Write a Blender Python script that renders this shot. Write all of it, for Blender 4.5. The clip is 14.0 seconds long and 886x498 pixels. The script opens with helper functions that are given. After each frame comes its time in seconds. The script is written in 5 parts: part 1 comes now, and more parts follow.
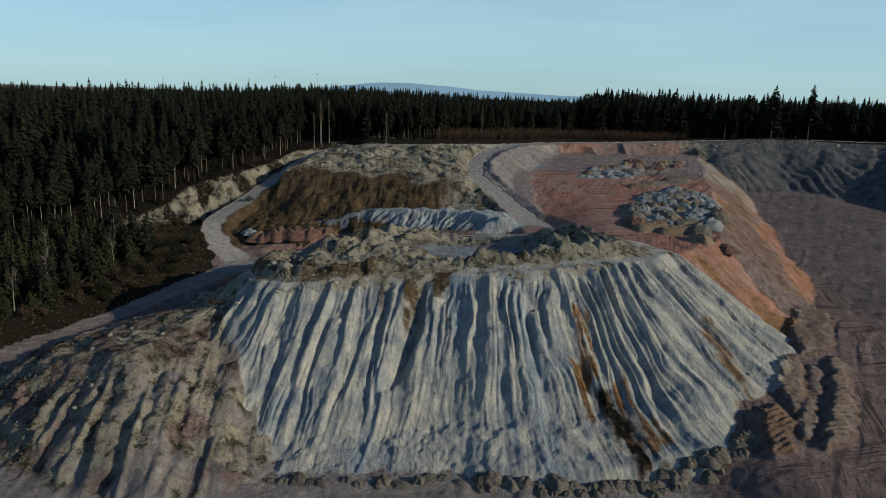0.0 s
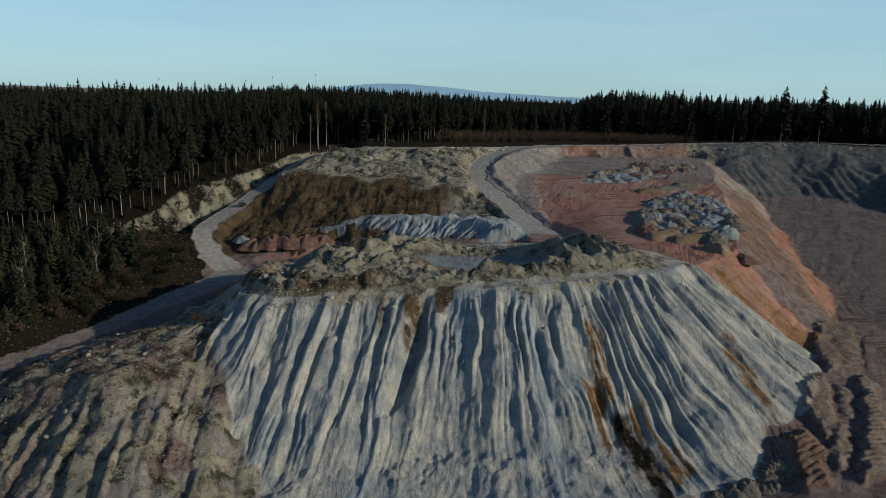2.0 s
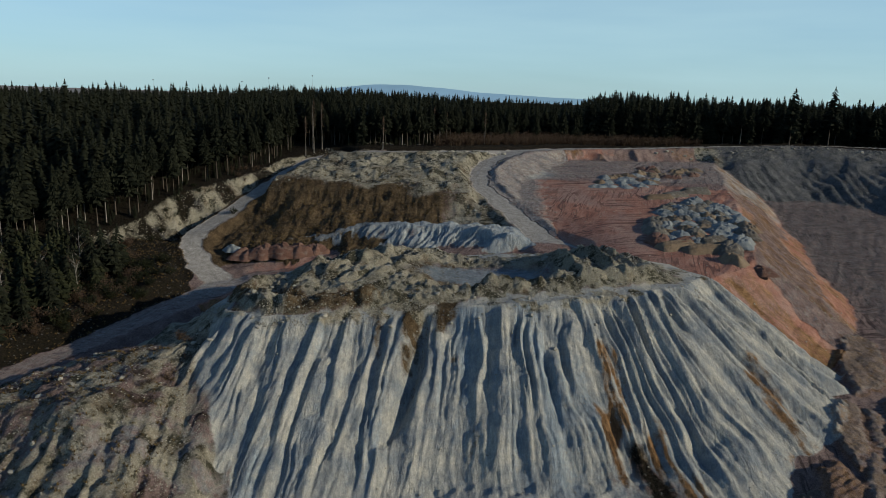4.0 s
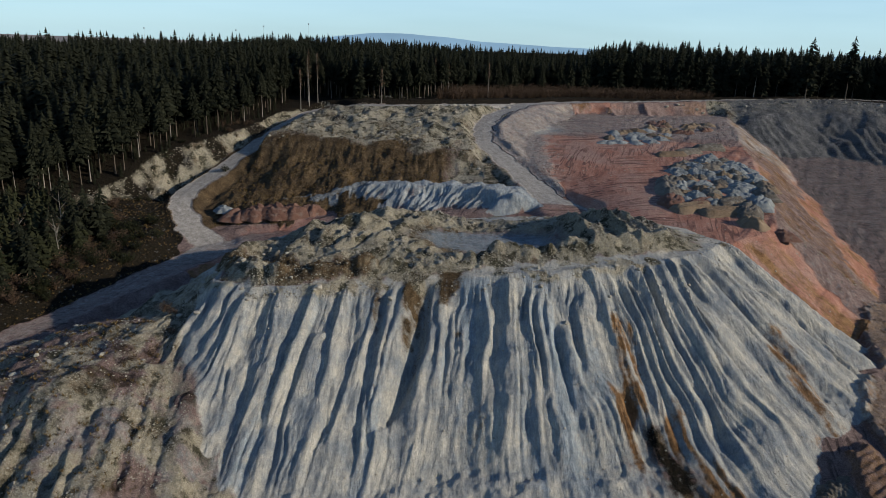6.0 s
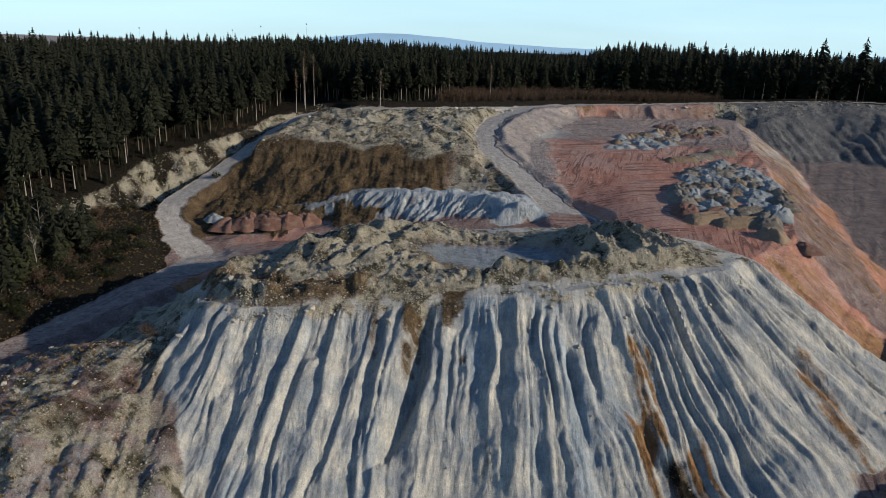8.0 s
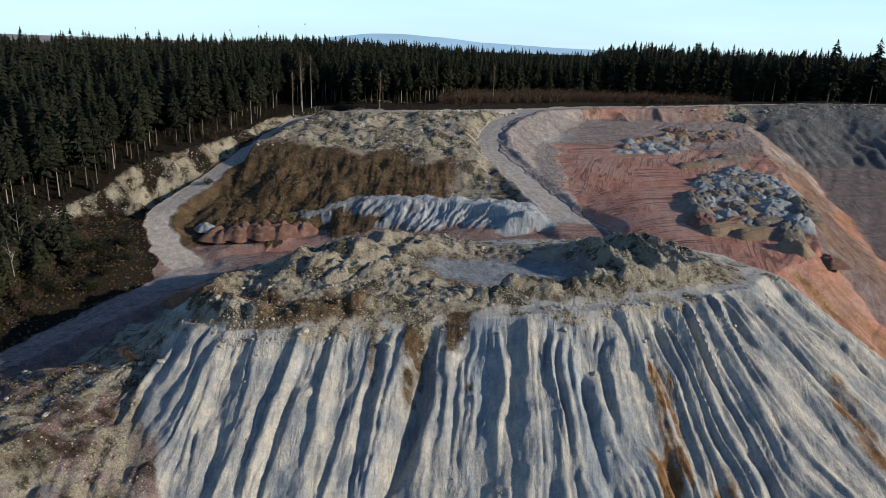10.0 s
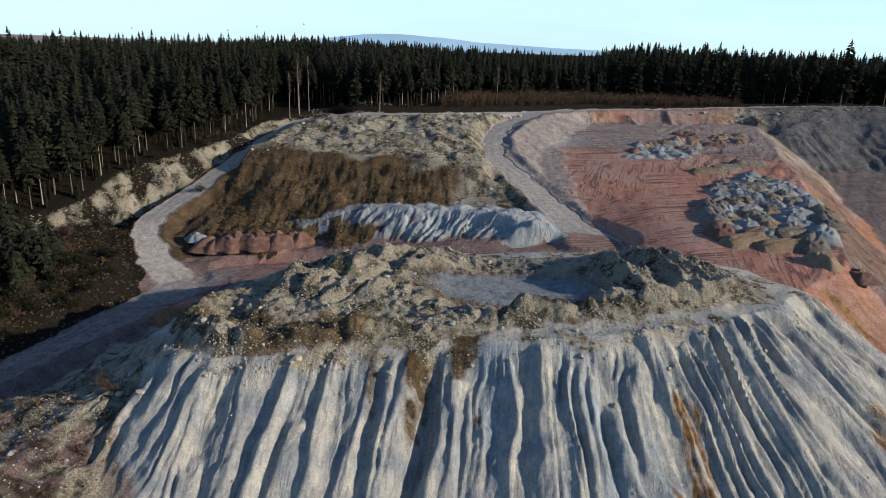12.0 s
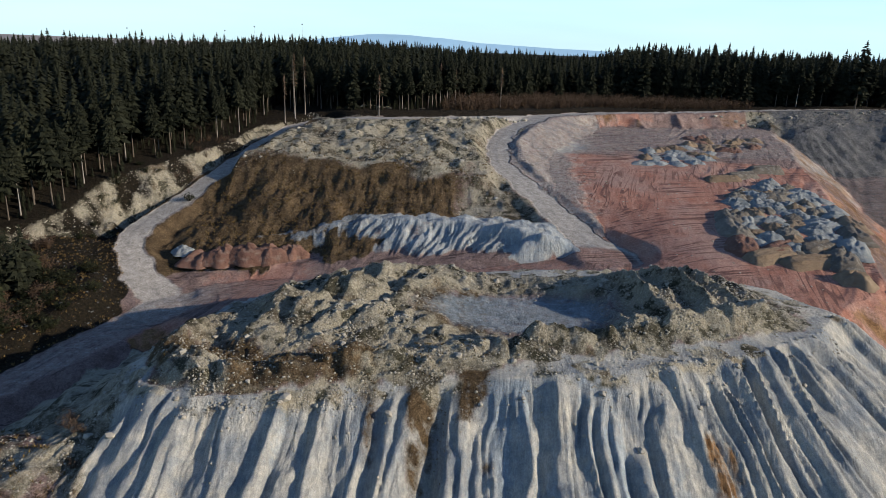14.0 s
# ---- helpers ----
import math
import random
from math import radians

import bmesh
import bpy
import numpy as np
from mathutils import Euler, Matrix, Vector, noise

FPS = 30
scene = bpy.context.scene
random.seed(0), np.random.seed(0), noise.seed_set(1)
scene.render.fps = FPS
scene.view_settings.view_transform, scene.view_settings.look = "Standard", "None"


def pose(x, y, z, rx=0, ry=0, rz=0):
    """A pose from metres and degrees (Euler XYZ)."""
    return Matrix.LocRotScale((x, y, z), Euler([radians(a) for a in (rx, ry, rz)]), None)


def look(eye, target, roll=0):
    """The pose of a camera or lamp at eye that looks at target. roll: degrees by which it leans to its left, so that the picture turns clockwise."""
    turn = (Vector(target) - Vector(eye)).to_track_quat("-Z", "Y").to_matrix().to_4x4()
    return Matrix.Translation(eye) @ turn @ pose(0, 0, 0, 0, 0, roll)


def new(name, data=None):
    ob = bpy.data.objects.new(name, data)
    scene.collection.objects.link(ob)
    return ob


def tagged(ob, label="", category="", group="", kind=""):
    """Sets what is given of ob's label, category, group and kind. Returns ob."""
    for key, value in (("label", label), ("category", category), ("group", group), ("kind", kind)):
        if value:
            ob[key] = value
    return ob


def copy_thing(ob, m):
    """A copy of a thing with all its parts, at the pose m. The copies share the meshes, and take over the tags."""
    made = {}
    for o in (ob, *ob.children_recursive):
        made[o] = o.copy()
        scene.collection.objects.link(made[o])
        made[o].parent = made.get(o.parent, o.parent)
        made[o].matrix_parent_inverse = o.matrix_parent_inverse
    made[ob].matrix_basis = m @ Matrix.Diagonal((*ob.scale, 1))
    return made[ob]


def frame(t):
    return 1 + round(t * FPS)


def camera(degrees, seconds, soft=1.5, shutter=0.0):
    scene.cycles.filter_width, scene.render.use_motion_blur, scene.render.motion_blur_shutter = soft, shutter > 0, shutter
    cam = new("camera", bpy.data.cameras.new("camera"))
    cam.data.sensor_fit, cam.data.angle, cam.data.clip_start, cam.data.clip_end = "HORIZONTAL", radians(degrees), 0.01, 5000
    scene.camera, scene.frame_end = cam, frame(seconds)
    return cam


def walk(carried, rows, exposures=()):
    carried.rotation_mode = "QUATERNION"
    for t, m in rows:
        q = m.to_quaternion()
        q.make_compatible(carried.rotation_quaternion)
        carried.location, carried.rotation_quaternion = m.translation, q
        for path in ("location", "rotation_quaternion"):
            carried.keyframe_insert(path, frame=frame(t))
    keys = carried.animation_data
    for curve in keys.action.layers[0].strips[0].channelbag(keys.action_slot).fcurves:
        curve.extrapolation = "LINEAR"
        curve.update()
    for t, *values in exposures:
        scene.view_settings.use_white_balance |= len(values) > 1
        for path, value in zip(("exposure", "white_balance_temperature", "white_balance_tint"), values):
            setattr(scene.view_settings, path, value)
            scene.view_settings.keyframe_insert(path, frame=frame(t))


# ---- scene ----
# The drone glides forward at about 4.5 m/s and tilts down once on the way.
cam = camera(64.80, 14.0, soft=0.5)
EXPOSURES = [(0, -0.06, 6420, 4), (2.7, -0.08, 6420, 4), (5.0, 0.0, 6400, 8), (5.6, 0.14, 6380, 10), (6.4, 0.34, 6380, 10), (8, 0.54, 6400, 11), (11, 0.69, 6430, 12), (14, 0.74, 6430, 12)]
# seconds, x, y, z, pitch, heading, roll (degrees)
FLIGHT = [
    (0, 3.038, 0.226, 19.402, -12.719, -0.968, 1.792),
    (0.5, 2.752, 2.578, 19.38, -12.699, -0.957, 1.791),
    (1, 2.49, 4.931, 19.384, -12.679, -0.938, 1.796),
    (1.5, 2.247, 7.284, 19.408, -12.659, -0.913, 1.806),
    (2, 2.021, 9.637, 19.449, -12.639, -0.882, 1.82),
    (2.5, 1.809, 11.986, 19.501, -12.619, -0.848, 1.837),
    (3, 1.608, 14.33, 19.562, -12.599, -0.812, 1.857),
    (3.5, 1.416, 16.665, 19.628, -12.579, -0.774, 1.878),
    (4, 1.229, 18.988, 19.696, -12.559, -0.737, 1.899),
    (4.3, 1.12, 20.374, 19.737, -12.547, -0.714, 1.912),
    (4.4, 1.084, 20.835, 19.75, -12.543, -0.707, 1.917),
    (4.5, 1.048, 21.295, 19.763, -12.871, -0.7, 1.921),
    (4.6, 1.012, 21.755, 19.777, -13.282, -0.693, 1.925),
    (4.8, 0.94, 22.671, 19.803, -14.104, -0.679, 1.934),
    (5, 0.868, 23.584, 19.828, -14.925, -0.665, 1.943),
    (5.2, 0.796, 24.494, 19.853, -15.747, -0.651, 1.951),
    (5.3, 0.761, 24.947, 19.865, -16.158, -0.645, 1.955),
    (5.4, 0.725, 25.399, 19.876, -16.486, -0.638, 1.959),
    (5.5, 0.689, 25.851, 19.888, -16.485, -0.632, 1.963),
    (6, 0.51, 28.094, 19.942, -16.48, -0.602, 1.983),
    (6.5, 0.328, 30.311, 19.988, -16.474, -0.575, 2.001),
    (7, 0.143, 32.501, 20.027, -16.468, -0.552, 2.017),
    (7.5, -0.045, 34.664, 20.058, -16.462, -0.532, 2.032),
    (8, -0.238, 36.801, 20.08, -16.457, -0.516, 2.045),
    (8.5, -0.436, 38.914, 20.095, -16.451, -0.504, 2.056),
    (9, -0.639, 41.007, 20.103, -16.445, -0.495, 2.065),
    (9.5, -0.847, 43.087, 20.105, -16.438, -0.489, 2.073),
    (10, -1.059, 45.159, 20.103, -16.432, -0.485, 2.08),
    (10.5, -1.276, 47.235, 20.098, -16.426, -0.484, 2.085),
    (11, -1.497, 49.324, 20.094, -16.42, -0.483, 2.09),
    (11.5, -1.721, 51.44, 20.093, -16.413, -0.483, 2.096),
    (12, -1.947, 53.601, 20.097, -16.407, -0.482, 2.102),
    (12.5, -2.174, 55.825, 20.111, -16.4, -0.479, 2.109),
    (13, -2.399, 58.134, 20.138, -16.393, -0.473, 2.118),
    (13.5, -2.623, 60.553, 20.182, -16.387, -0.462, 2.13),
    (14, -2.842, 63.109, 20.248, -16.38, -0.446, 2.145),
]


def drone(x, y, z, pitch, heading, roll):
    p, h = radians(pitch), radians(heading)
    ahead = (math.sin(h) * math.cos(p), math.cos(h) * math.cos(p), math.sin(p))
    return look((x, y, z), (x + ahead[0], y + ahead[1], z + ahead[2]), roll)


walk(cam, [(r[0], drone(*r[1:])) for r in FLIGHT], EXPOSURES)
# ---- path end ----
# ---- light ----
SUN_TURN, SUN_UP = 107.0, 18.5   # heading from north (+y) clockwise, height, in degrees
world = bpy.data.worlds.new("world")
scene.world = world
world.use_nodes = True
wn = world.node_tree.nodes
sky = wn.new("ShaderNodeTexSky")
sky.sky_type, sky.sun_disc = "NISHITA", False
sky.sun_elevation, sky.sun_rotation = radians(SUN_UP), radians(SUN_TURN)
sky.air_density, sky.dust_density, sky.ozone_density = 1.0, 0.3, 2.5
wn["Background"].inputs[1].default_value = 0.092
veil = wn.new("ShaderNodeMix")          # cold morning haze tints the whole sky
veil.data_type, veil.blend_type = "RGBA", "MULTIPLY"
veil.inputs[0].default_value = 1.0
veil.inputs[7].default_value = (0.62, 0.92, 1.36, 1)
world.node_tree.links.new(sky.outputs[0], veil.inputs[6])
pale = wn.new("ShaderNodeMix")          # thin high cloud pales it
pale.data_type = "RGBA"
streak = wn.new("ShaderNodeTexNoise")   # in long faint streaks
streak.inputs["Scale"].default_value, streak.inputs["Detail"].default_value = 2.2, 5
stretch = wn.new("ShaderNodeMapping")
stretch.inputs["Scale"].default_value = (1, 1, 9)
world.node_tree.links.new(wn.new("ShaderNodeTexCoord").outputs["Generated"], stretch.inputs[0])
world.node_tree.links.new(stretch.outputs[0], streak.inputs["Vector"])
amount = wn.new("ShaderNodeMapRange")
amount.inputs["From Min"].default_value, amount.inputs["From Max"].default_value = 0.35, 0.7
amount.inputs["To Min"].default_value, amount.inputs["To Max"].default_value = 0.55, 0.75
world.node_tree.links.new(streak.outputs["Fac"], amount.inputs[0])
split = wn.new("ShaderNodeSeparateXYZ")
world.node_tree.links.new(stretch.inputs[0].links[0].from_socket, split.inputs[0])
low = wn.new("ShaderNodeMapRange")      # and lies low over the horizon
low.interpolation_type = "SMOOTHSTEP"
low.inputs["From Min"].default_value, low.inputs["From Max"].default_value = 0.06, 0.5
low.inputs["To Min"].default_value, low.inputs["To Max"].default_value = 1.0, 0.12
world.node_tree.links.new(split.outputs["Z"], low.inputs[0])
thin = wn.new("ShaderNodeMath")
thin.operation = "MULTIPLY"
world.node_tree.links.new(amount.outputs[0], thin.inputs[0])
world.node_tree.links.new(low.outputs[0], thin.inputs[1])
world.node_tree.links.new(thin.outputs[0], pale.inputs[0])
pale.inputs[7].default_value = (5.6, 7.9, 8.7, 1)
world.node_tree.links.new(veil.outputs[2], pale.inputs[6])
world.node_tree.links.new(pale.outputs[2], wn["Background"].inputs[0])
sun = new("sun", bpy.data.lights.new("sun", "SUN"))
sun.data.energy, sun.data.angle, sun.data.color = 5.0, radians(0.6), (1.0, 0.89, 0.73)
_a, _u = radians(SUN_TURN), radians(SUN_UP)
TO_SUN = Vector((math.sin(_a) * math.cos(_u), math.cos(_a) * math.cos(_u), math.sin(_u)))
sun.matrix_world = look(TO_SUN * 300, (0, 0, 0))


# ---- noise and shape arithmetic ----
def vnoise(x, y, seed=0):
    """Smooth value noise, 0 to 1, on arrays."""
    xf, yf = np.floor(x), np.floor(y)
    u, v = x - xf, y - yf
    u, v = u * u * (3 - 2 * u), v * v * (3 - 2 * v)
    xi, yi = xf.astype(np.int64), yf.astype(np.int64)

    def h(a, b):
        n = (a * 374761393 + b * 668265263 + seed * 1442695041) & 0xFFFFFFFF
        n = ((n ^ (n >> 13)) * 1274126177) & 0xFFFFFFFF
        return ((n ^ (n >> 16)) & 0xFFFFFF) / float(0xFFFFFF)

    return (h(xi, yi) * (1 - u) + h(xi + 1, yi) * u) * (1 - v) + (h(xi, yi + 1) * (1 - u) + h(xi + 1, yi + 1) * u) * v


def fbm(x, y, octaves=4, seed=0):
    """Fractal noise about zero, roughly -1 to 1."""
    total, amp, norm = 0.0, 1.0, 0.0
    for i in range(octaves):
        total = total + amp * (vnoise(x, y, seed + i * 17) * 2 - 1)
        norm += amp
        x, y, amp = x * 2.03 + 5.1, y * 2.03 + 1.7, amp * 0.5
    return total / norm * 1.4


def inside(x, y, pts):
    """Signed distance to a closed outline: negative inside."""
    d = np.full(np.shape(x), 1e18)
    sign = np.ones(np.shape(x))
    n = len(pts)
    for i in range(n):
        (ax, ay), (bx, by) = pts[i], pts[(i + 1) % n]
        ex, ey = bx - ax, by - ay
        px, py = x - ax, y - ay
        k = np.clip((px * ex + py * ey) / (ex * ex + ey * ey), 0, 1)
        d = np.minimum(d, (px - ex * k) ** 2 + (py - ey * k) ** 2)
        c1, c2, c3 = y >= ay, y < by, ex * py > ey * px
        sign = np.where((c1 & c2 & c3) | (~c1 & ~c2 & ~c3), -sign, sign)
    return sign * np.sqrt(d)


def along(x, y, pts):
    """Distance to an open line of (x, y, z, ...) points, and the values past x, y at the nearest place, and the length run."""
    best = np.full(np.shape(x), 1e18)
    vals = [np.zeros(np.shape(x)) for _ in pts[0][2:]]
    run, side = np.zeros(np.shape(x)), np.zeros(np.shape(x))
    start = 0.0
    for a, b in zip(pts, pts[1:]):
        ex, ey = b[0] - a[0], b[1] - a[1]
        px, py = x - a[0], y - a[1]
        k = np.clip((px * ex + py * ey) / (ex * ex + ey * ey), 0, 1)
        d = (px - ex * k) ** 2 + (py - ey * k) ** 2
        near = d < best
        best = np.where(near, d, best)
        length = math.hypot(ex, ey)
        run = np.where(near, start + k * length, run)
        side = np.where(near, (ex * py - ey * px) / length, side)
        for i in range(len(vals)):
            vals[i] = np.where(near, a[2 + i] + (b[2 + i] - a[2 + i]) * k, vals[i])
        start += length
    return np.sqrt(best), vals, run, side


def step(x, a, b):
    k = np.clip((x - a) / (b - a), 0, 1)
    return k * k * (3 - 2 * k)


def smax(a, b, k):
    return 0.5 * (a + b + np.sqrt((a - b) ** 2 + k * k))


def curve(pts, n=6):
    """A smooth line through the points."""
    out = []
    p = [np.array(q, float) for q in pts]
    p = [2 * p[0] - p[1]] + p + [2 * p[-1] - p[-2]]
    for i in range(1, len(p) - 2):
        for k in range(n):
            t = k / n
            out.append(tuple(0.5 * (2 * p[i] + (p[i + 1] - p[i - 1]) * t + (2 * p[i - 1] - 5 * p[i] + 4 * p[i + 1] - p[i + 2]) * t * t
                                    + (3 * p[i] - p[i - 1] - 3 * p[i + 1] + p[i + 2]) * t ** 3)))
    out.append(tuple(p[-2]))
    return out


# ---- the plan of the quarry (metres) ----
MOUND = [(-38, 137), (-31, 132.5), (-21, 132.5), (-11, 135), (0, 137.5), (9, 137), (18, 137.5), (27, 140), (36.5, 142.8), (46.5, 149), (51.5, 157), (48.5, 166),
         (36, 173), (15, 176), (-10, 177), (-27, 172), (-37, 157), (-41, 143)]
SHOULDER = [(-48, 119), (-46, 131), (-51, 134), (-61, 138), (-70, 130), (-74, 120), (-63, 115), (-51, 114.5)]
BENCH = [(-66, 184), (-40, 168), (20, 160), (52, 158), (71, 176), (79, 199), (89, 240), (103, 288), (112, 330), (-70, 330)]
HILL = [(-52, 236), (-40, 231), (-21, 228), (-6, 225), (3, 223), (6, 232), (4, 250), (9, 268), (20, 284), (10, 300), (-40, 300), (-42, 275), (-46, 262), (-51, 246)]
# the east rim, x 238 to 270, is out of view and set to shade the pit
QUARRY = [(-58, 268), (-62, 254), (-70, 236), (-80, 219), (-87, 207), (-97, 197), (-118, 178), (-150, 150), (-260, 90), (-400, -300), (400, -300), (270, 0), (262, 150), (238, 262), (194, 318),
          (150, 332), (118, 330), (82, 320), (48, 312), (24, 294), (0, 279), (-20, 272), (-36, 268), (-46, 282)]
SPUR = [(35, 302, -1.2), (24, 284, -1.8), (16.4, 263, -4.6), (15.6, 247, -7.2), (19.5, 231, -10.4), (24.5, 214, -13.4), (28, 202, -15.4)]
BRUSH = [(-75, 204), (-73, 192), (-68, 178), (-74, 160), (-82, 146), (-92, 128), (-112, 102), (-135, 60), (-300, 40), (-300, 190), (-100, 215)]
CREST = [(52, 158, 0), (71, 176, 0), (79, 199, 0), (89, 240, 0), (103, 288, 0)]
ROAD_LEFT = curve([(-112, 82, -36.5, 5), (-93, 112, -34.5, 4), (-80, 132, -32.5, 3.8), (-71, 147, -31, 3.8), (-63.5, 163, -29.5, 4), (-57, 178, -28.4, 5), (-46, 187, -26.4, 5.2), (-25, 186, -23.8, 5), (0, 184, -20.8, 5),
                   (26, 188, -17.7, 5)])
RAMP = curve([(-56, 186, -27.6, 4.2), (-64, 193.5, -24.8, 3.6), (-69.5, 205, -20.8, 3.3), (-66, 220, -17.2, 3.2), (-58, 240, -10.8, 3.0), (-52.5, 262, -6.5, 3.2), (-45, 274, -3.6, 3.2),
              (-33, 268.5, -1.5, 3.2), (-15, 272, -1.2, 3), (3, 280, -1.1, 3), (22, 293, -1.3, 3), (48, 310.5, -1, 2.6), (82, 321, -0.4, 2.4), (118, 333, 0.6, 2.2), (160, 337, 2, 2.2), (200, 328, 2.6, 2.2)])
ROAD_RIGHT = curve([(28, 189, -17.4, 5.5), (24.5, 200, -16.2, 4.2), (19.5, 213, -13.9, 3.6), (14, 228, -10.8, 3.4), (9.6, 243, -8.2, 3.4), (10, 259, -6, 3.4), (15, 276, -3.6, 3.2), (25, 292, -1.6, 3.2)])


def spur_set(seed, lo, hi, near, far):
    """Erosion spurs: where each starts on the rim, how far down, its width, height, slant, and the length it runs; side spurs branch off."""
    r0, out, u = random.Random(seed), [], lo
    while u < hi:
        u += r0.uniform(near, far)
        w, h, a = r0.uniform(0.65, 1.75) * far * 0.42, r0.uniform(0.8, 1.9), r0.uniform(-0.8, 2.2) if r0.random() < 0.72 else r0.uniform(3, 12)
        slant = r0.uniform(-0.10, 0.08)
        out.append((u, a, w, h, slant, r0.uniform(22, 40)))
        for _ in range(r0.choice((0, 1, 1, 2))):
            b = a + r0.uniform(2.5, 13)
            turn = r0.choice((-1, 1)) * r0.uniform(0.08, 0.2)
            out.append((u + slant * b - turn * 1.5, b, w * r0.uniform(0.45, 0.75), h * r0.uniform(0.5, 0.85), slant + turn, r0.uniform(6, 14)))
    return out


FACE_SPURS = spur_set(5, -56, 84, 1.0, 3.7)
SHOULDER_SPURS = spur_set(6, -40, 40, 1.3, 2.6)


def ridged(u, run, spurs):
    """Height of sharp-crested spurs over the hollows between them."""
    h = np.zeros(np.shape(u))
    near = (run > 0) & (run < 60)
    uu, rr = u[near], run[near]
    best = np.zeros(uu.shape)
    for u0, a, w, top, slant, length in spurs:
        k = np.clip((rr - a) / 3.0, 0, 1) * np.clip((a + length + 6 - rr) / 6.0, 0.25, 1)
        d = np.abs(uu - u0 - slant * (rr - a))
        grow = 0.75 + 0.35 * np.clip((rr - a) / 12, 0, 1)
        best = np.maximum(best, top * k * np.clip(1.2 - np.sqrt((d / (max(w, 0.8) * grow)) ** 2 + 0.04), 0, 1))
    h[near] = best
    return h


def natural(x, y):
    """The old ground surface: level behind the quarry, falling towards the viewer on the wooded west side."""
    west = np.interp(y, (60, 100, 150, 190, 203, 212, 221, 238, 262, 290), (-30, -28.5, -25, -21, -18.4, -14.8, -11.4, -8.6, -5, -1.2))
    w = step(-x, 30, 62)
    east = 2.2 * step(x, 90, 170)
    z = west * w + east * (1 - w)
    z = z - 0.05 * np.clip(-90 - x, 0, 120) * step(y, 200, 320)
    far = np.hypot(x, y - 150)
    return z - 28 * step(far, 480, 1400) + 0.5 * fbm(x / 30, y / 30, 3, 5)


def terrain(x, y):
    """Height and ground masks at arrays of places."""
    x, y = np.asarray(x, float), np.asarray(y, float)
    wx = x + 1.6 * fbm(x / 13, y / 13, 3, 1)
    wy = y + 1.6 * fbm(x / 13, y / 13, 3, 2)
    m = {}
    # lower pit floor
    floor = np.clip(-34 + 0.085 * (y - 152) - 2.4 * step(-x, -58, -40) * step(-y, -124, -108), -42, -33.5)
    floor = floor + step(x, 70, 110) * np.interp(y, (165, 200, 250, 300), (0, 2.5, 9, 16))
    floor = floor + 2.4 * step(x, 34, 60) * step(-y, -190, -160) + 0.25 * fbm(x / 7, y / 7, 4, 3)
    z = floor
    top = np.zeros(np.shape(x), int)          # which form is uppermost
    # upper bench with the red floor
    sd = inside(wx, wy, BENCH)
    u = -15.2 + 0.08 * (np.clip(y, 160, 300) - 178) - 0.124 * np.clip(24 - x, 0, 200)
    u = u - 2.8 * step(46 - x, 0, 24) * step(224 - y, 0, 20) + 0.1 * fbm(x / 5, y / 5, 4, 9)
    rr = np.clip(sd, 0, 60)
    run = fbm((x + 0.6 * y) / 2.2, (y - 0.4 * x) / 40, 3, 12)
    side = u - 0.66 * rr - 0.35 * run * step(rr, 0.5, 5)
    side = np.where(sd > 0, side, u)
    top = np.where(side > z, 4, top)
    m["benchside"] = step(sd, -1.0, 2.0)
    m["crest"] = along(x, y, CREST)[2]
    m["benchout"] = rr
    z = smax(z, side, 0.8)
    # brown hill
    sd = inside(wx + 3.2 * fbm(x / 24, y / 24, 3, 25), wy + 3.2 * fbm(x / 24, y / 24, 3, 26), HILL)
    t = (np.interp(y, (225, 238, 255, 268, 290), (-8.4, -6.8, -4.0, -1.6, -1.4)) - 0.8 * step(x, -20, 2) * step(-y, -250, -230)) + (1.0 * fbm(x / 9, y / 9, 4, 21) + 1.7 * np.abs(fbm(x / 6, y / 6, 4, 23))) * step(-sd, 0, 4)
    s = t - 0.6 * np.clip(sd, 0, 9) - 0.41 * np.clip(sd - 9, 0, 200) - 0.4 * fbm(x / 1.8, y / 9, 4, 22) * step(sd, 0, 5) + (1.5 * fbm(x / 8, y / 8, 5, 24) + 0.4 * fbm(x / 2.4, y / 5, 4, 28)) * step(sd, -2, 4)
    top = np.where(s > z, 3, top)
    m["hilltop"] = step(-sd + 6.5 * fbm(x / 9, y / 7, 5, 27), -3.5, 3)
    z = smax(z, s, 1.0)
    # pale clay bank at the hill's foot
    bank = curve([(-35, 206, -19.8), (-25, 208.5, -17.0), (-11, 206.5, -15.6), (0, 204.5, -15.0), (8, 202, -14.7), (14, 197, -14.5), (20, 190.5, -15.4)])
    d, (bz,), brun, bside = along(wx, wy, bank)
    flute = np.abs(2 * vnoise(brun / 0.75 + 0.25 * d + 1.1 * fbm(brun / 5, d / 6, 2, 31), d / 9, 32) - 1)
    s = bz + 0.9 * fbm(x / 4, y / 4, 4, 33) - np.where(bside < 0, 0.62, 0.12) * np.clip(d - 1.0, 0, 60) - 0.8 * np.clip(d - 9, 0, 90) * (bside >= 0) - 1.3 * flute * step(d, 0.5, 4) * (bside < 0)
    top = np.where(s > z, 6, top)
    z = smax(z, s, 0.5)
    # shoulder of gravelly spoil
    sd = inside(wx, wy, SHOULDER)
    t = np.interp(x, (-74, -60, -47, -36), (-31, -28.2, -26, -24)) + 0.9 * fbm(x / 6, y / 4, 4, 41) + 1.1 * np.abs(fbm(x / 7, y / 5, 4, 43))
    fl = np.abs(2 * vnoise(x / 1.5 + 0.08 * y + 1.2 * fbm(x / 9, y / 16, 3, 42), y / 22, 44) - 1)
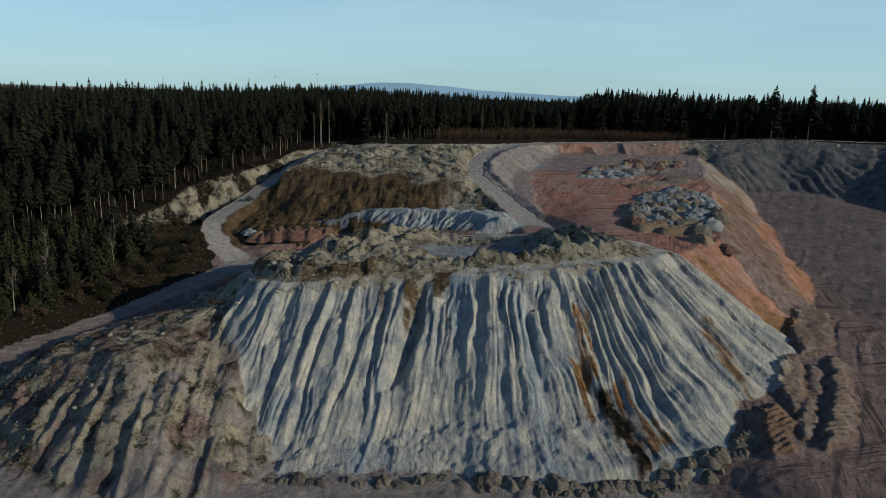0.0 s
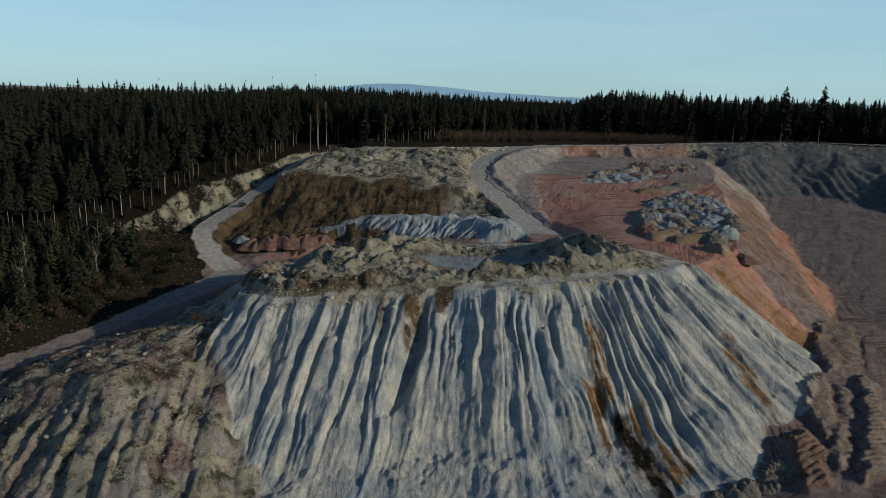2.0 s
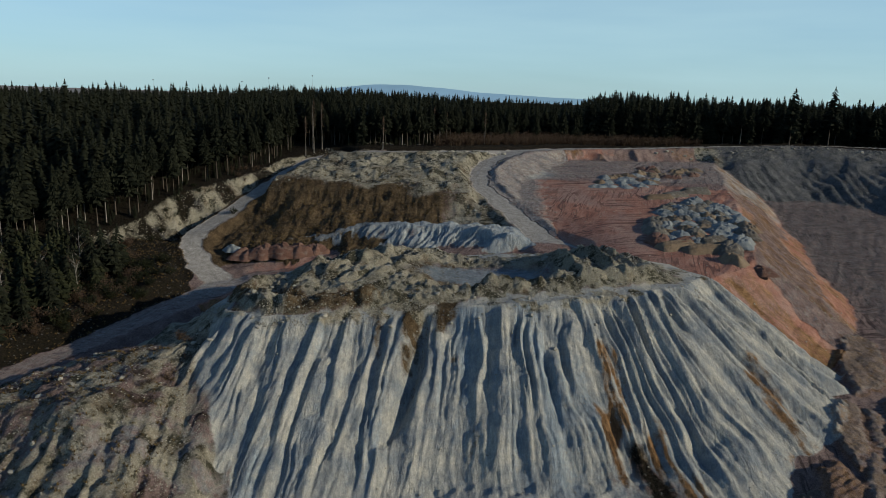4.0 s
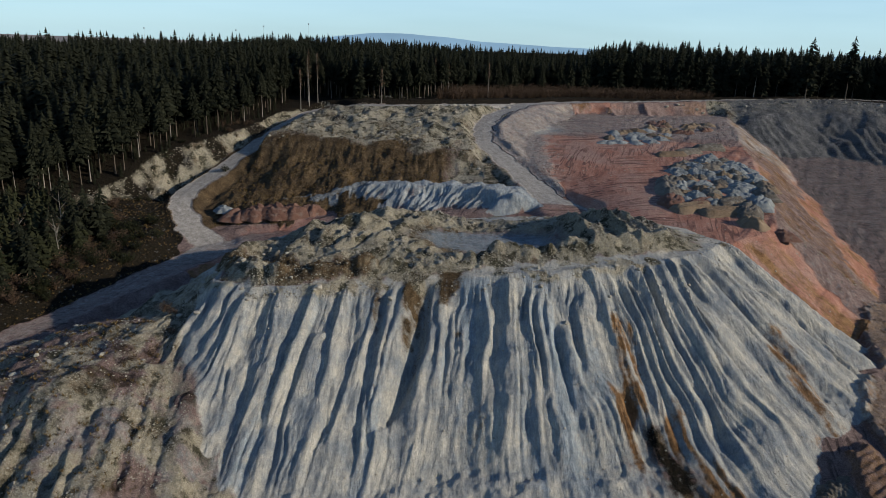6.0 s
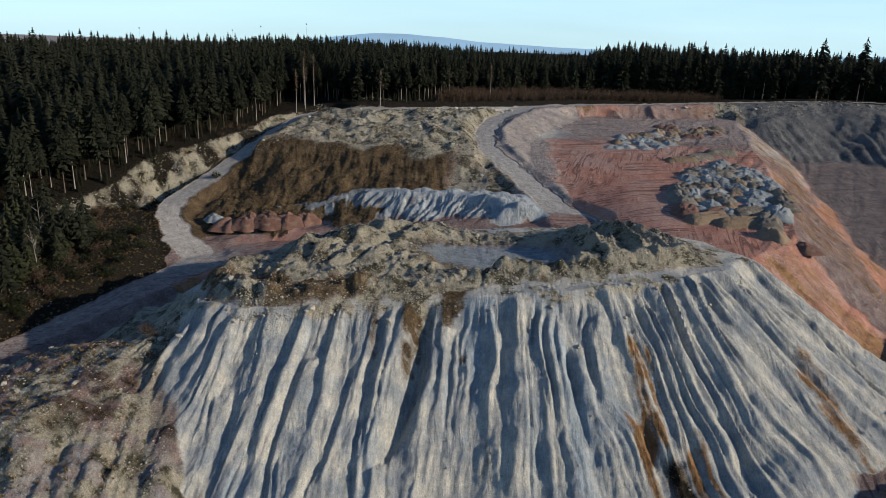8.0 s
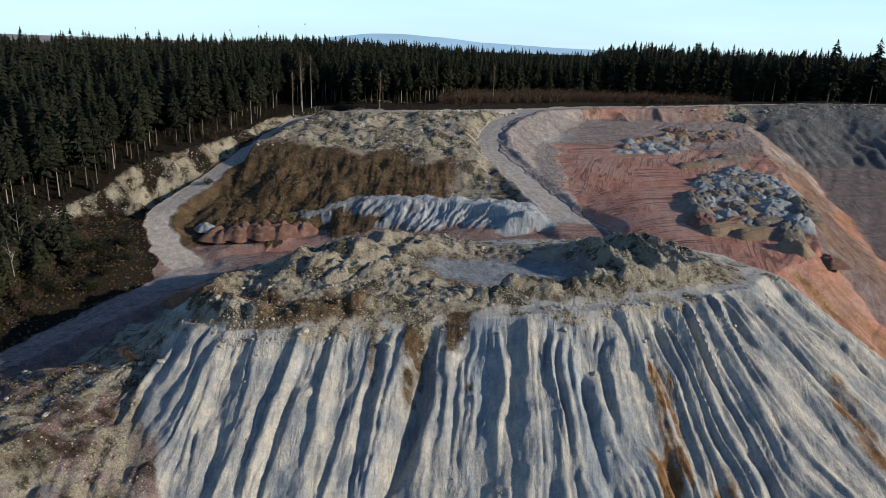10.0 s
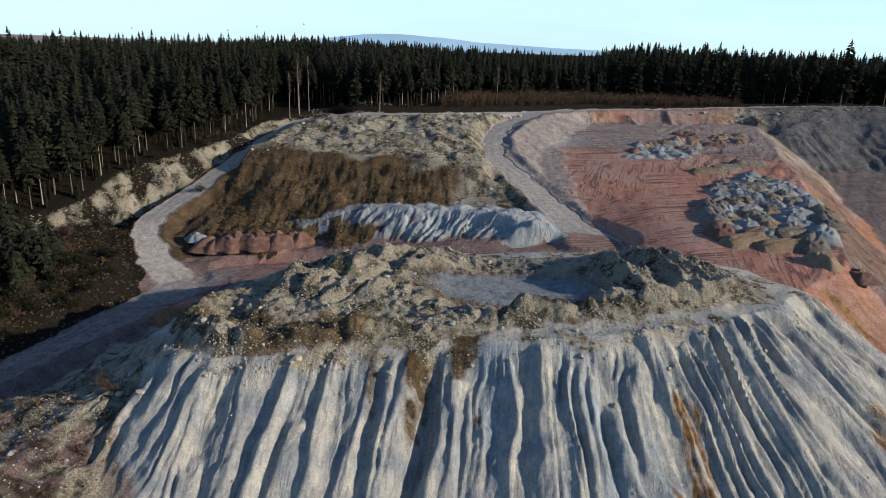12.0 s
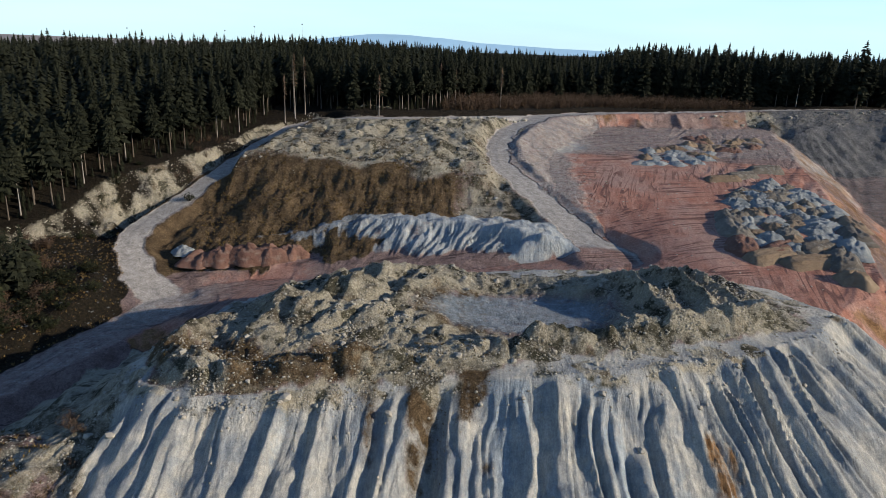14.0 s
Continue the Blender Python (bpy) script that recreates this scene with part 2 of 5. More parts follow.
    cutrill = ridged((x + 56) * 28 / (28 + 0.45 * np.clip(sd, 0, 40)), np.clip(sd - 2, 0, 60), SHOULDER_SPURS)
    s = t - 0.60 * np.clip(sd, 0, 60) - 0.5 * (1 - fl) * step(sd, 1, 8) + (0.8 * cutrill - 0.7) * step(sd, 3, 9)
    top = np.where(s > z, 2, top)
    z = smax(z, s, 1.5)
    # the great clay mound
    sd = inside(x + 0.5 * (wx - x), y + 0.5 * (wy - y), MOUND)
    rim = np.interp(x, (-42, -30, -19, -4, 5, 12, 30, 44), (-19.2, -18.5, -18.0, -17.5, -16.6, -15.9, -15.0, -14.7))
    inner = np.clip(-sd, 0, 40)
    out = np.clip(sd, 0, 80)
    ang = np.arctan2(x - 6, 190 - y)
    arc = ang * 64
    fall = 0.785 - 0.125 * step(x, 28, 52) - 0.1 * step(-x, 36, 46)
    # fall lines: each rill keeps the place on the rim where it starts
    xe = x + 0.0
    for _ in range(12):
        xe = x - np.interp(xe, (-46, -38, -30, -22, -12, -4, 3, 8, 15, 25, 35, 44), (-0.5, -0.38, -0.26, -0.2, -0.18, -0.13, -0.04, 0.05, 0.13, 0.3, 0.52, 0.75)) * out
    k = step(x, 24, 44)
    line = xe * (1 - k) + (arc * 1.25 + 3) * k
    drift = 1.5 * fbm(line / 7, out / 13, 3, 50) + 0.22 * (1 - 0.8 * k) * fbm(line / 1.6, out / 2.6, 3, 57)
    r2 = np.abs(2 * vnoise(line / 0.8 + 1.5 * drift, out / 11, 52) - 1)
    r3 = vnoise(line / 0.36 + 1.6 * drift, out / 5, 53)
    r1 = ridged(line + 0.9 * drift + 0.12 * (1 - k) * fbm(line / 0.8, out / 1.5, 3, 59), out, FACE_SPURS)
    grow = 1 - 0.7 * step(out - 6 * k, 20, 27)
    fl = ((0.95 + 0.1 * k) * r1 + (0.72 - 0.3 * k) * r2 * step(out, 0.3, 3)) * grow + 0.18 * r3 * step(out, 0.3, 2)
    m["line"] = line
    gully = np.exp(-((x + 3.2 + 0.02 * out * out - 0.1 * out) / 1.3) ** 2) * step(out, -3, 1) * (1 - step(out, 16, 22))
    s = rim - fall * np.minimum(out, 25.5) - (0.36 + 0.2 * step(x, 44, 56)) * np.clip(out - 25.5, 0, 12) - fall * np.clip(out - 37.5, 0, 80) + fl - (1.3 - 0.3 * k) * step(out, 0.0, 4) * (1 - 0.6 * step(out, 22, 29)) - 1.6 * gully
    s = s + 0.22 * fbm(x / 1.7, y / 1.7, 5, 54) * step(out, 0, 2) * (1 - 0.6 * k)
    # clods at the foot of the face
    s = s + 0.5 * np.clip(fbm(x / 2.6, y / 2.6, 4, 55), 0, 1) * step(out, 21, 27) * step(36 - x, 0, 8)
    # berm, ridges and flat on the top
    lip = np.interp(x, (-40, -4, 3, 9, 30, 44), (0.9, 1.1, 1.8, 4.6, 4.0, 2.6))
    berm = (2.5 * np.exp(-((inner - lip - 3.0) / 2.6) ** 2) * (0.7 + 0.9 * np.abs(fbm(x / 4.5, y / 4.5, 3, 61)))) * step(152 - y, -6, 4) * step(46 - x, 0, 8)
    ra = np.exp(-((x + 16) / 16) ** 4 - ((y - 159) / 12) ** 4) * (1.7 + 3.4 * np.abs(fbm((x + y) / 13, (y - x) / 6, 3, 62)) + 0.8 * np.abs(fbm(x / 3.2, y / 3.2, 3, 65)))
    comb = 1 - np.abs(np.sin((x + 0.35 * y) * 0.62 + 0.9 * fbm(x / 6, y / 6, 2, 63)))
    rb = np.exp(-((x - 29) / 12) ** 2 - ((y - 159.5) / 9) ** 2) * (4.0 + 2.4 * comb + 0.5 * fbm(x / 3, y / 3, 3, 69))
    rc = np.exp(-((x + 3) / 6) ** 2 - ((y - 170) / 4.2) ** 2) * 2.6
    rough = (0.5 * fbm(x / 2.8, y / 2.8, 4, 64) + 0.45 * np.abs(fbm(x / 1.5, y / 1.5, 3, 66))) * step(inner, lip, lip + 2) * (1 - 0.5 * step(x, 36, 42))
    flat = np.exp(-(((x - 7.5) / 15) ** 2 + ((y - 157) / 8) ** 2) ** 2)
    level = rim + (-16.9 - rim) * step(inner, 5, 14) * (1 - 0.75 * step(x, 24, 38))
    topz = level + berm + (ra + rb + rc) * step(inner, 2, 6) * (1 - 0.95 * flat) + rough * (1 - 0.96 * flat)
    s = np.where(sd > 0, s, topz * step(inner, 0, 1.5) + rim * (1 - step(inner, 0, 1.5)))
    top = np.where(s > z, 1, top)
    m["mside"] = step(sd, -0.6, 0.8)
    m["mout"] = out
    m["arc"] = arc
    m["gully"] = gully
    m["flat"] = np.where(sd < 0, np.clip(flat * 1.3, 0, 1), 0) * step(inner, 8, 10)
    m["berm"] = np.where(sd < 0, step(inner + 0.9 * fbm(x / 2, y / 2, 3, 67) - lip + 1.2, 0.4, 1.6) * (1 - 0.8 * step(x + 0.5 * (y - 155) + 3 * fbm(x / 4, y / 4, 3, 70), 43, 49)), 0)
    z = smax(z, s, 0.3 + 3.6 * step(-x, 26, 40) * step(sd, 0, 3))
    # tan spur between the curving road and the red floor
    d, (bz,), brun, bside = along(wx, wy, curve(SPUR))
    s = bz - 0.42 * np.clip(d - 0.6, 0, 60) + 0.35 * fbm(x / 3, y / 3, 4, 68)
    m["spur"] = np.where(s > z - 0.3, 1.0, 0.0)
    top = np.where(s > z, 10, top)
    z = smax(z, s, 0.5)
    # brush-covered low ground and the old surface
    sd = inside(wx, wy, BRUSH)
    s = np.interp(y, (60, 100, 150, 175, 195, 210), (-32, -31, -28.5, -26, -23.4, -21.8)) - 0.5 * np.clip(sd, 0, 30) + 0.5 * fbm(x / 5, y / 5, 4, 71)
    top = np.where(s > z, 8, top)
    z = smax(z, s, 0.8)
    sd = inside(wx + 0.8 * fbm(x / 4, y / 4, 3, 73), wy, QUARRY)
    n = natural(x, y)
    into = np.clip(-sd, 0, 200)
    west = step(-x, 20, 50)
    east = step(x, 100, 125)
    middle = (1 - west) * (1 - east)
    cone = np.abs(np.sin(math.pi * ((x + 0.3 * y) / 17 + 0.4 * fbm(x / 15, y / 15, 2, 77))))
    drop = west * (1.05 * into) + middle * (0.85 * into - 2.6 * (1 - cone) * step(into, 0.5, 5)) + east * (0.32 * np.clip(into, 0, 17) + 0.82 * np.clip(into - 17, 0, 200))
    crag = (2.8 * west + 0.5 * middle + 0.55 * east) * fbm(x / 4.5, y / 4.5, 5, 74) * step(into, 0, 3)
    chute = east * 0.9 * (np.abs(np.sin(math.pi * (x / 4.6 + 0.06 * y + fbm(x / 14, y / 20, 2, 75)))) - 0.6) * step(into, 15, 24)
    s = np.where(sd < 0, n - drop + crag + chute, n + 0.12 * fbm(x / 2.5, y / 2.5, 3, 76))
    top = np.where(s > z, np.where(sd < 0, np.where(x < -20, 7, np.where(x > 104, 9, 10)), 0), top)
    z = smax(z, s, 0.6)
    m["upper"] = step(into, 22, 12)
    m["into"] = into
    # roads, cut or banked into the slopes
    road = np.zeros(np.shape(x))
    for line in (ROAD_LEFT, RAMP, ROAD_RIGHT):
        d, (rz, hw), rrun, rside = along(x + 0.5 * fbm(x / 6, y / 6, 2, 81), y, line)
        k = step(d, hw + 3.2, hw - 0.3)
        rut = 0.02 * np.cos(np.clip(rside / hw, -1, 1) * 3 * math.pi) + 0.06 * fbm(x / 3, y / 3, 3, 82)
        z = z * (1 - k) + (rz + rut) * k
        # mound's shade on the lower road, put into its colour; sunlit junction stays pale
        if line is ROAD_LEFT:
            m["shaded_road"] = step(d, hw + 4, hw) * (1 - 0.85 * np.exp(-((x + 62) / 9) ** 2 - ((y - 189) / 10) ** 2))
        road = np.maximum(road, step(d + 0.9 * fbm(x / 3.5, y / 3.5, 4, 83), hw + 0.6, hw - 1.0))
    top = np.where(road > 0.5, 5, top)
    m["road"] = road
    # curved berms pushed up by the foot of the mound
    m["pushed"] = np.zeros(np.shape(x))
    for pts, h, tread in BERMS:
        sd = inside(x + 0.8 * fbm(x / 2, y / 2, 4, 91), y + 1.3 * fbm(x / 3, y / 3, 4, 92), pts)
        k = step(-sd, -1.1, 0.9)
        mid = sum(p[0] for p in pts) / len(pts) + 0.45 * (y - sum(p[1] for p in pts) / len(pts))
        z = z + k * (0.5 * h - 0.14 * np.clip(x - mid, -4, 5) + 0.3 * fbm(x / 2.2, y / 2.2, 4, 93) + 0.12 * np.sin((x * math.cos(tread) + y * math.sin(tread)) * 5.5))
        m["pushed"] = np.maximum(m["pushed"], k * (1.0 if tread < 2 else 0.5))
    # a low rim along the foot, and wheel ruts on the lower floor
    d, (bz,), _, _ = along(wx, wy, FOOT)
    z = z + 0.7 * bz * np.exp(-(d / 2.2) ** 2)
    lane = step(x, 56, 64) * (1 - m["pushed"])
    z = z + 0.2 * lane * fbm((0.85 * x - 0.5 * y) / 1.1 + 1.5 * fbm(x / 15, y / 15, 2, 94), (0.5 * x + 0.85 * y) / 22, 3, 96)
    z = z + 0.07 * fbm(x / 0.9, y / 0.9, 3, 95) * (1 - road) * np.where(top == 4, 0.25, 1.0)
    m["top"] = top
    return z, m


BERMS = [([(67, 122.6), (68, 130.7), (71.7, 138.4), (76.1, 144.9), (78.5, 142), (73.6, 131.7), (70.1, 125.2)], 2.3, 0.4),
         ([(58, 107.5), (58.2, 113), (61.2, 121), (64.5, 124.5), (65.8, 119.2), (61.8, 109.1)], 2.1, 2.2),
         ([(65.2, 114.2), (66.4, 119.6), (72.5, 127.6), (72.4, 123), (68.2, 115.6)], 1.5, 1.0),
         ([(74.2, 130), (79.4, 141.5), (80.6, 139), (75.6, 129.5)], 1.2, 1.0),
         ([(67.3, 110.5), (70.6, 116.4), (77.2, 127.1), (80.6, 135.1), (86.4, 146), (87.6, 145), (83.9, 134), (78, 121.2), (71.8, 112.4)], 2.2, 1.9),
         ([(83.9, 163), (90.6, 171.3), (98, 180), (99, 174), (91, 154.5), (86, 149.3), (80.5, 147.5)], 1.9, 0.4)]
BERMS = [([(3 + (a - 3) * 0.956, b * 0.956) for a, b in pts], h, tread) for pts, h, tread in BERMS]
FOOT = curve([(12, 103, 0.4), (25, 102.5, 1), (38, 103.5, 1), (48, 106, 1), (55, 110, 0.5)])


# ---- materials ----
class Nodes:
    """Short hand for node trees."""

    def __init__(self, name):
        self.mat = bpy.data.materials.new(name)
        self.mat.use_nodes = True
        self.tree = self.mat.node_tree
        self.bsdf = self.tree.nodes["Principled BSDF"]

    def node(self, kind, **values):
        n = self.tree.nodes.new(kind)
        for k, v in values.items():
            n.inputs[k].default_value = v
        return n

    def link(self, a, b):
        self.tree.links.new(a, b)

    def where(self):
        return self.node("ShaderNodeTexCoord").outputs["Object"]

    def stretched(self, size, turn=(0, 0, 0), source=None):
        if any(turn):
            r = self.node("ShaderNodeMapping", Rotation=turn)
            self.link(source or self.where(), r.inputs["Vector"])
            source, turn = r.outputs[0], (0, 0, 0)
        n = self.tree.nodes.new("ShaderNodeMapping")
        n.inputs["Scale"].default_value = size
        n.inputs["Rotation"].default_value = turn
        self.link(source or self.where(), n.inputs["Vector"])
        return n.outputs[0]

    def grain(self, scale, detail=4.0, rough=0.6, vector=None, warp=0.0):
        n = self.node("ShaderNodeTexNoise", Scale=scale, Detail=detail, Roughness=rough, Distortion=warp)
        self.link(vector or self.where(), n.inputs["Vector"])
        return n.outputs["Fac"]

    def cells(self, scale, out="Distance", feature="F1"):
        n = self.node("ShaderNodeTexVoronoi", Scale=scale)
        n.feature = feature
        self.link(self.where(), n.inputs["Vector"])
        return n.outputs[out]

    def ramp(self, fac, *stops):
        n = self.tree.nodes.new("ShaderNodeValToRGB")
        e = n.color_ramp.elements
        while len(e) < len(stops):
            e.new(0.5)
        for el, (p, c) in zip(e, stops):
            el.position, el.color = p, (*c, 1) if isinstance(c, tuple) else (c, c, c, 1)
        self.link(fac, n.inputs[0])
        return n.outputs[0]

    def value(self, op, a, b=0.0, clamp=True):
        n = self.tree.nodes.new("ShaderNodeMath")
        n.operation, n.use_clamp = op, clamp
        for i, v in enumerate((a, b)):
            if isinstance(v, (int, float)):
                n.inputs[i].default_value = v
            else:
                self.link(v, n.inputs[i])
        return n.outputs[0]

    def mix(self, fac, a, b, mode="MIX"):
        n = self.tree.nodes.new("ShaderNodeMix")
        n.data_type, n.blend_type = "RGBA", mode
        for i, v in ((0, fac), (6, a), (7, b)):
            if isinstance(v, tuple):
                n.inputs[i].default_value = (*v, 1)
            elif isinstance(v, (int, float)):
                n.inputs[i].default_value = v
            else:
                self.link(v, n.inputs[i])
        return n.outputs[2]

    def mask(self, name):
        """The three weights kept in a colour layer of the mesh."""
        n = self.tree.nodes.new("ShaderNodeAttribute")
        n.attribute_name = name
        s = self.tree.nodes.new("ShaderNodeSeparateColor")
        self.link(n.outputs["Color"], s.inputs[0])
        return s.outputs[0], s.outputs[1], s.outputs[2]

    def bump(self, height, strength, distance, under=None):
        n = self.node("ShaderNodeBump", Strength=strength, Distance=distance)
        self.link(height, n.inputs["Height"])
        if under:
            self.link(under, n.inputs["Normal"])
        return n.outputs[0]

    def done(self, colour, rough=0.9, normal=None, spec=0.3):
        for v, k in ((colour, "Base Color"), (rough, "Roughness")):
            if isinstance(v, tuple):
                self.bsdf.inputs[k].default_value = (*v, 1)
            elif isinstance(v, (int, float)):
                self.bsdf.inputs[k].default_value = v
            else:
                self.link(v, self.bsdf.inputs[k])
        self.bsdf.inputs["Specular IOR Level"].default_value = spec
        if normal:
            self.link(normal, self.bsdf.inputs["Normal"])
        return self.mat


def earth_material():
    """Soil of the whole quarry: the kinds of earth are mixed by weights laid over the ground."""
    n = Nodes("quarry_earth")
    clay, red, brown = n.mask("soil_a")
    road, rubble, brush = n.mask("soil_b")
    ochre, rock, blue = n.mask("soil_c")
    wide, mid, fine, dust = n.grain(0.06, 4), n.grain(0.35, 5, 0.65), n.grain(2.2, 5, 0.7), n.grain(6.0, 5, 0.8)
    # kinds of earth
    c_floor = n.mix(n.ramp(mid, (0.35, 0.0), (0.65, 1.0)), (0.15, 0.103, 0.090), (0.24, 0.176, 0.153))
    c_clay = n.mix(n.ramp(n.grain(0.22, 5, 0.65), (0.38, 0.0), (0.62, 1.0)), (0.185, 0.198, 0.202), (0.37, 0.348, 0.29))
    c_clay = n.mix(n.ramp(fine, (0.45, 0.0), (0.75, 0.4)), c_clay, (0.165, 0.172, 0.172))
    c_red = n.mix(n.ramp(n.grain(0.5, 6, 0.7, n.stretched((1, 0.25, 1), (0, 0, 0.2))), (0.35, 0.0), (0.65, 1.0)), (0.215, 0.094, 0.065), (0.31, 0.167, 0.12))
    c_red = n.mix(n.ramp(wide, (0.45, 0.0), (0.62, 0.6)), c_red, (0.25, 0.18, 0.15))
    def tracks(scale, turn, warp):
        g = n.grain(scale, 1.5, 0.4, n.stretched((1, 0.03, 1), (0, 0, turn)), warp)
        return n.ramp(n.value("PINGPONG", n.value("MULTIPLY", g, 8, False), 1.0, False), (0.62, 0.0), (0.86, 1.0))

    ruts = n.mix(n.ramp(n.grain(0.055, 2), (0.47, 0.0), (0.53, 1.0)), tracks(0.55, 0.27, 0.5), tracks(0.5, 1.3, 1.2))
    ruts = n.value("MULTIPLY", ruts, n.ramp(n.grain(0.11, 3), (0.34, 0.25), (0.54, 1.0)))
    up = n.tree.nodes.new("ShaderNodeSeparateXYZ")
    n.link(n.tree.nodes.new("ShaderNodeNewGeometry").outputs["Normal"], up.inputs[0])
    ruts = n.value("MULTIPLY", ruts, n.ramp(up.outputs["Z"], (0.93, 0.0), (0.975, 1.0)))     # wheels leave tracks on level ground only
    c_red = n.mix(ruts, c_red, (0.115, 0.06, 0.047))
    c_floor = n.mix(ruts, c_floor, (0.085, 0.06, 0.053))
    c_brown = n.mix(n.ramp(mid, (0.35, 0.0), (0.7, 1.0)), (0.045, 0.031, 0.018), (0.14, 0.096, 0.052))
    c_brown = n.mix(n.ramp(fine, (0.56, 0.0), (0.70, 0.8)), c_brown, (0.19, 0.15, 0.09))
    c_road = n.mix(n.ramp(n.grain(0.7, 4), (0.35, 0.0), (0.7, 1.0)), (0.20, 0.183, 0.16), (0.32, 0.297, 0.262))
    stones = n.ramp(n.cells(2.2), (0.16, 1.0), (0.34, 0.0))
    small = n.ramp(n.cells(5.0), (0.16, 1.0), (0.36, 0.0))
    c_rub = n.mix(n.ramp(n.grain(0.45, 6, 0.7), (0.42, 0.0), (0.60, 1.0)), (0.05, 0.043, 0.028), (0.25, 0.222, 0.165))
    c_rub = n.mix(n.ramp(n.grain(0.16, 3), (0.52, 0.0), (0.66, 0.5)), c_rub, (0.116, 0.071, 0.034))
    c_rub = n.mix(n.ramp(n.grain(0.13, 4), (0.42, 0.0), (0.54, 0.8)), c_rub, (0.33, 0.295, 0.215))
    c_rub = n.mix(n.value("MULTIPLY", n.value("MAXIMUM", stones, small), n.ramp(n.grain(0.5, 3), (0.38, 0.1), (0.58, 0.8))), c_rub, (0.340, 0.320, 0.265))
    c_rub = n.mix(n.ramp(n.grain(0.33, 5, 0.65), (0.53, 0.0), (0.61, 0.85)), c_rub, (0.030, 0.029, 0.016))
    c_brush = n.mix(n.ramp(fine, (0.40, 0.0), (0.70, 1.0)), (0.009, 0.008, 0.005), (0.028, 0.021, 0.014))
    c_ochre = n.mix(n.ramp(mid, (0.35, 0.0), (0.7, 1.0)), (0.10, 0.054, 0.024), (0.25, 0.145, 0.07))
    c_rock = n.mix(n.ramp(n.grain(0.3, 6, 0.7), (0.35, 0.0), (0.68, 1.0)), (0.058, 0.06, 0.063), (0.155, 0.153, 0.148))
    c_rock = n.mix(n.value("MULTIPLY", small, 0.28), c_rock, (0.22, 0.21, 0.19))
    c_blue = n.mix(n.ramp(mid, (0.35, 0.0), (0.68, 1.0)), (0.15, 0.178, 0.195), (0.27, 0.295, 0.30))
    # edges of each weight are broken up by the grain
    soft = n.ramp(n.grain(0.9, 5, 0.7), (0.30, 0.0), (0.70, 1.0))

    def broken(w):
        return n.ramp(n.value("SUBTRACT", n.value("MULTIPLY", w, 1.7, False), n.value("MULTIPLY", soft, 0.7), False), (0.15, 0.0), (0.85, 1.0))

    c = c_floor
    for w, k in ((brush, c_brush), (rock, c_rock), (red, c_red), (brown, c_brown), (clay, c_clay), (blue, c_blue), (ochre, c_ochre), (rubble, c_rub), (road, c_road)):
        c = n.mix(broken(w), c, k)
    speck = n.ramp(n.value("MAXIMUM", clay, blue), (0.3, 0.9), (0.8, 0.4))
    c = n.mix(speck, c, n.ramp(dust, (0.36, 0.45), (0.64, 1.3)), "MULTIPLY")
    c = n.mix(n.value("MULTIPLY", speck, 0.75), c, n.ramp(n.grain(2.4, 6, 0.8), (0.36, 0.5), (0.62, 1.2)), "MULTIPLY")
    rills = n.ramp(n.grain(2.6, 7, 0.78, n.stretched((1, 0.15, 0.15))), (0.40, 0.8), (0.60, 1.14))
    c = n.mix(n.value("MULTIPLY", clay, 0.85), c, rills, "MULTIPLY")
    hard = n.value("MULTIPLY", n.value("MAXIMUM", n.value("MAXIMUM", rubble, brown), rock), 1.0)
    smooth = n.ramp(n.value("MAXIMUM", n.value("MAXIMUM", red, road), n.value("MULTIPLY", n.value("MAXIMUM", clay, blue), 0.7)), (0.15, 1.0), (0.8, 0.08))
    h = n.bump(n.value("MULTIPLY", n.grain(1.1, 10, 0.74), smooth), 1.0, 0.9)
    h = n.bump(n.value("MULTIPLY", n.grain(1.6, 9, 0.72, n.stretched((1, 0.3, 0.3)), 0.4), n.value("MAXIMUM", clay, blue)), 0.8, 0.6, h)
    h = n.bump(n.value("MULTIPLY", n.grain(6.0, 6, 0.75), n.ramp(n.value("MAXIMUM", red, road), (0.2, 1.0), (0.8, 0.2))), 0.5, 0.11, h)
    h = n.bump(n.value("MULTIPLY", n.value("MAXIMUM", stones, small), hard), 0.6, 0.25, h)
    return n.done(c, 0.95, h, 0.06)


def leaf_material(name, dark, light, rough=0.75):
    n = Nodes(name)
    info = n.tree.nodes.new("ShaderNodeObjectInfo").outputs["Random"]
    geo = n.tree.nodes.new("ShaderNodeNewGeometry").outputs["Random Per Island"]
    f = n.value("ADD", n.value("MULTIPLY", info, 0.45), n.value("MULTIPLY", geo, 0.6))
    c = n.mix(f, dark, light)
    c = n.mix(n.ramp(n.grain(1.6, 4), (0.4, 0.0), (0.65, 0.5)), c, dark)
    return n.done(c, rough, None, 0.02)


def bark_material(name, dark, light):
    n = Nodes(name)
    g = n.grain(3.0, 5, 0.7, n.stretched((3, 3, 0.6)))
    c = n.mix(n.ramp(g, (0.35, 0.0), (0.7, 1.0)), dark, light)
    return n.done(c, 0.9, n.bump(g, 0.5, 0.05), 0.1)


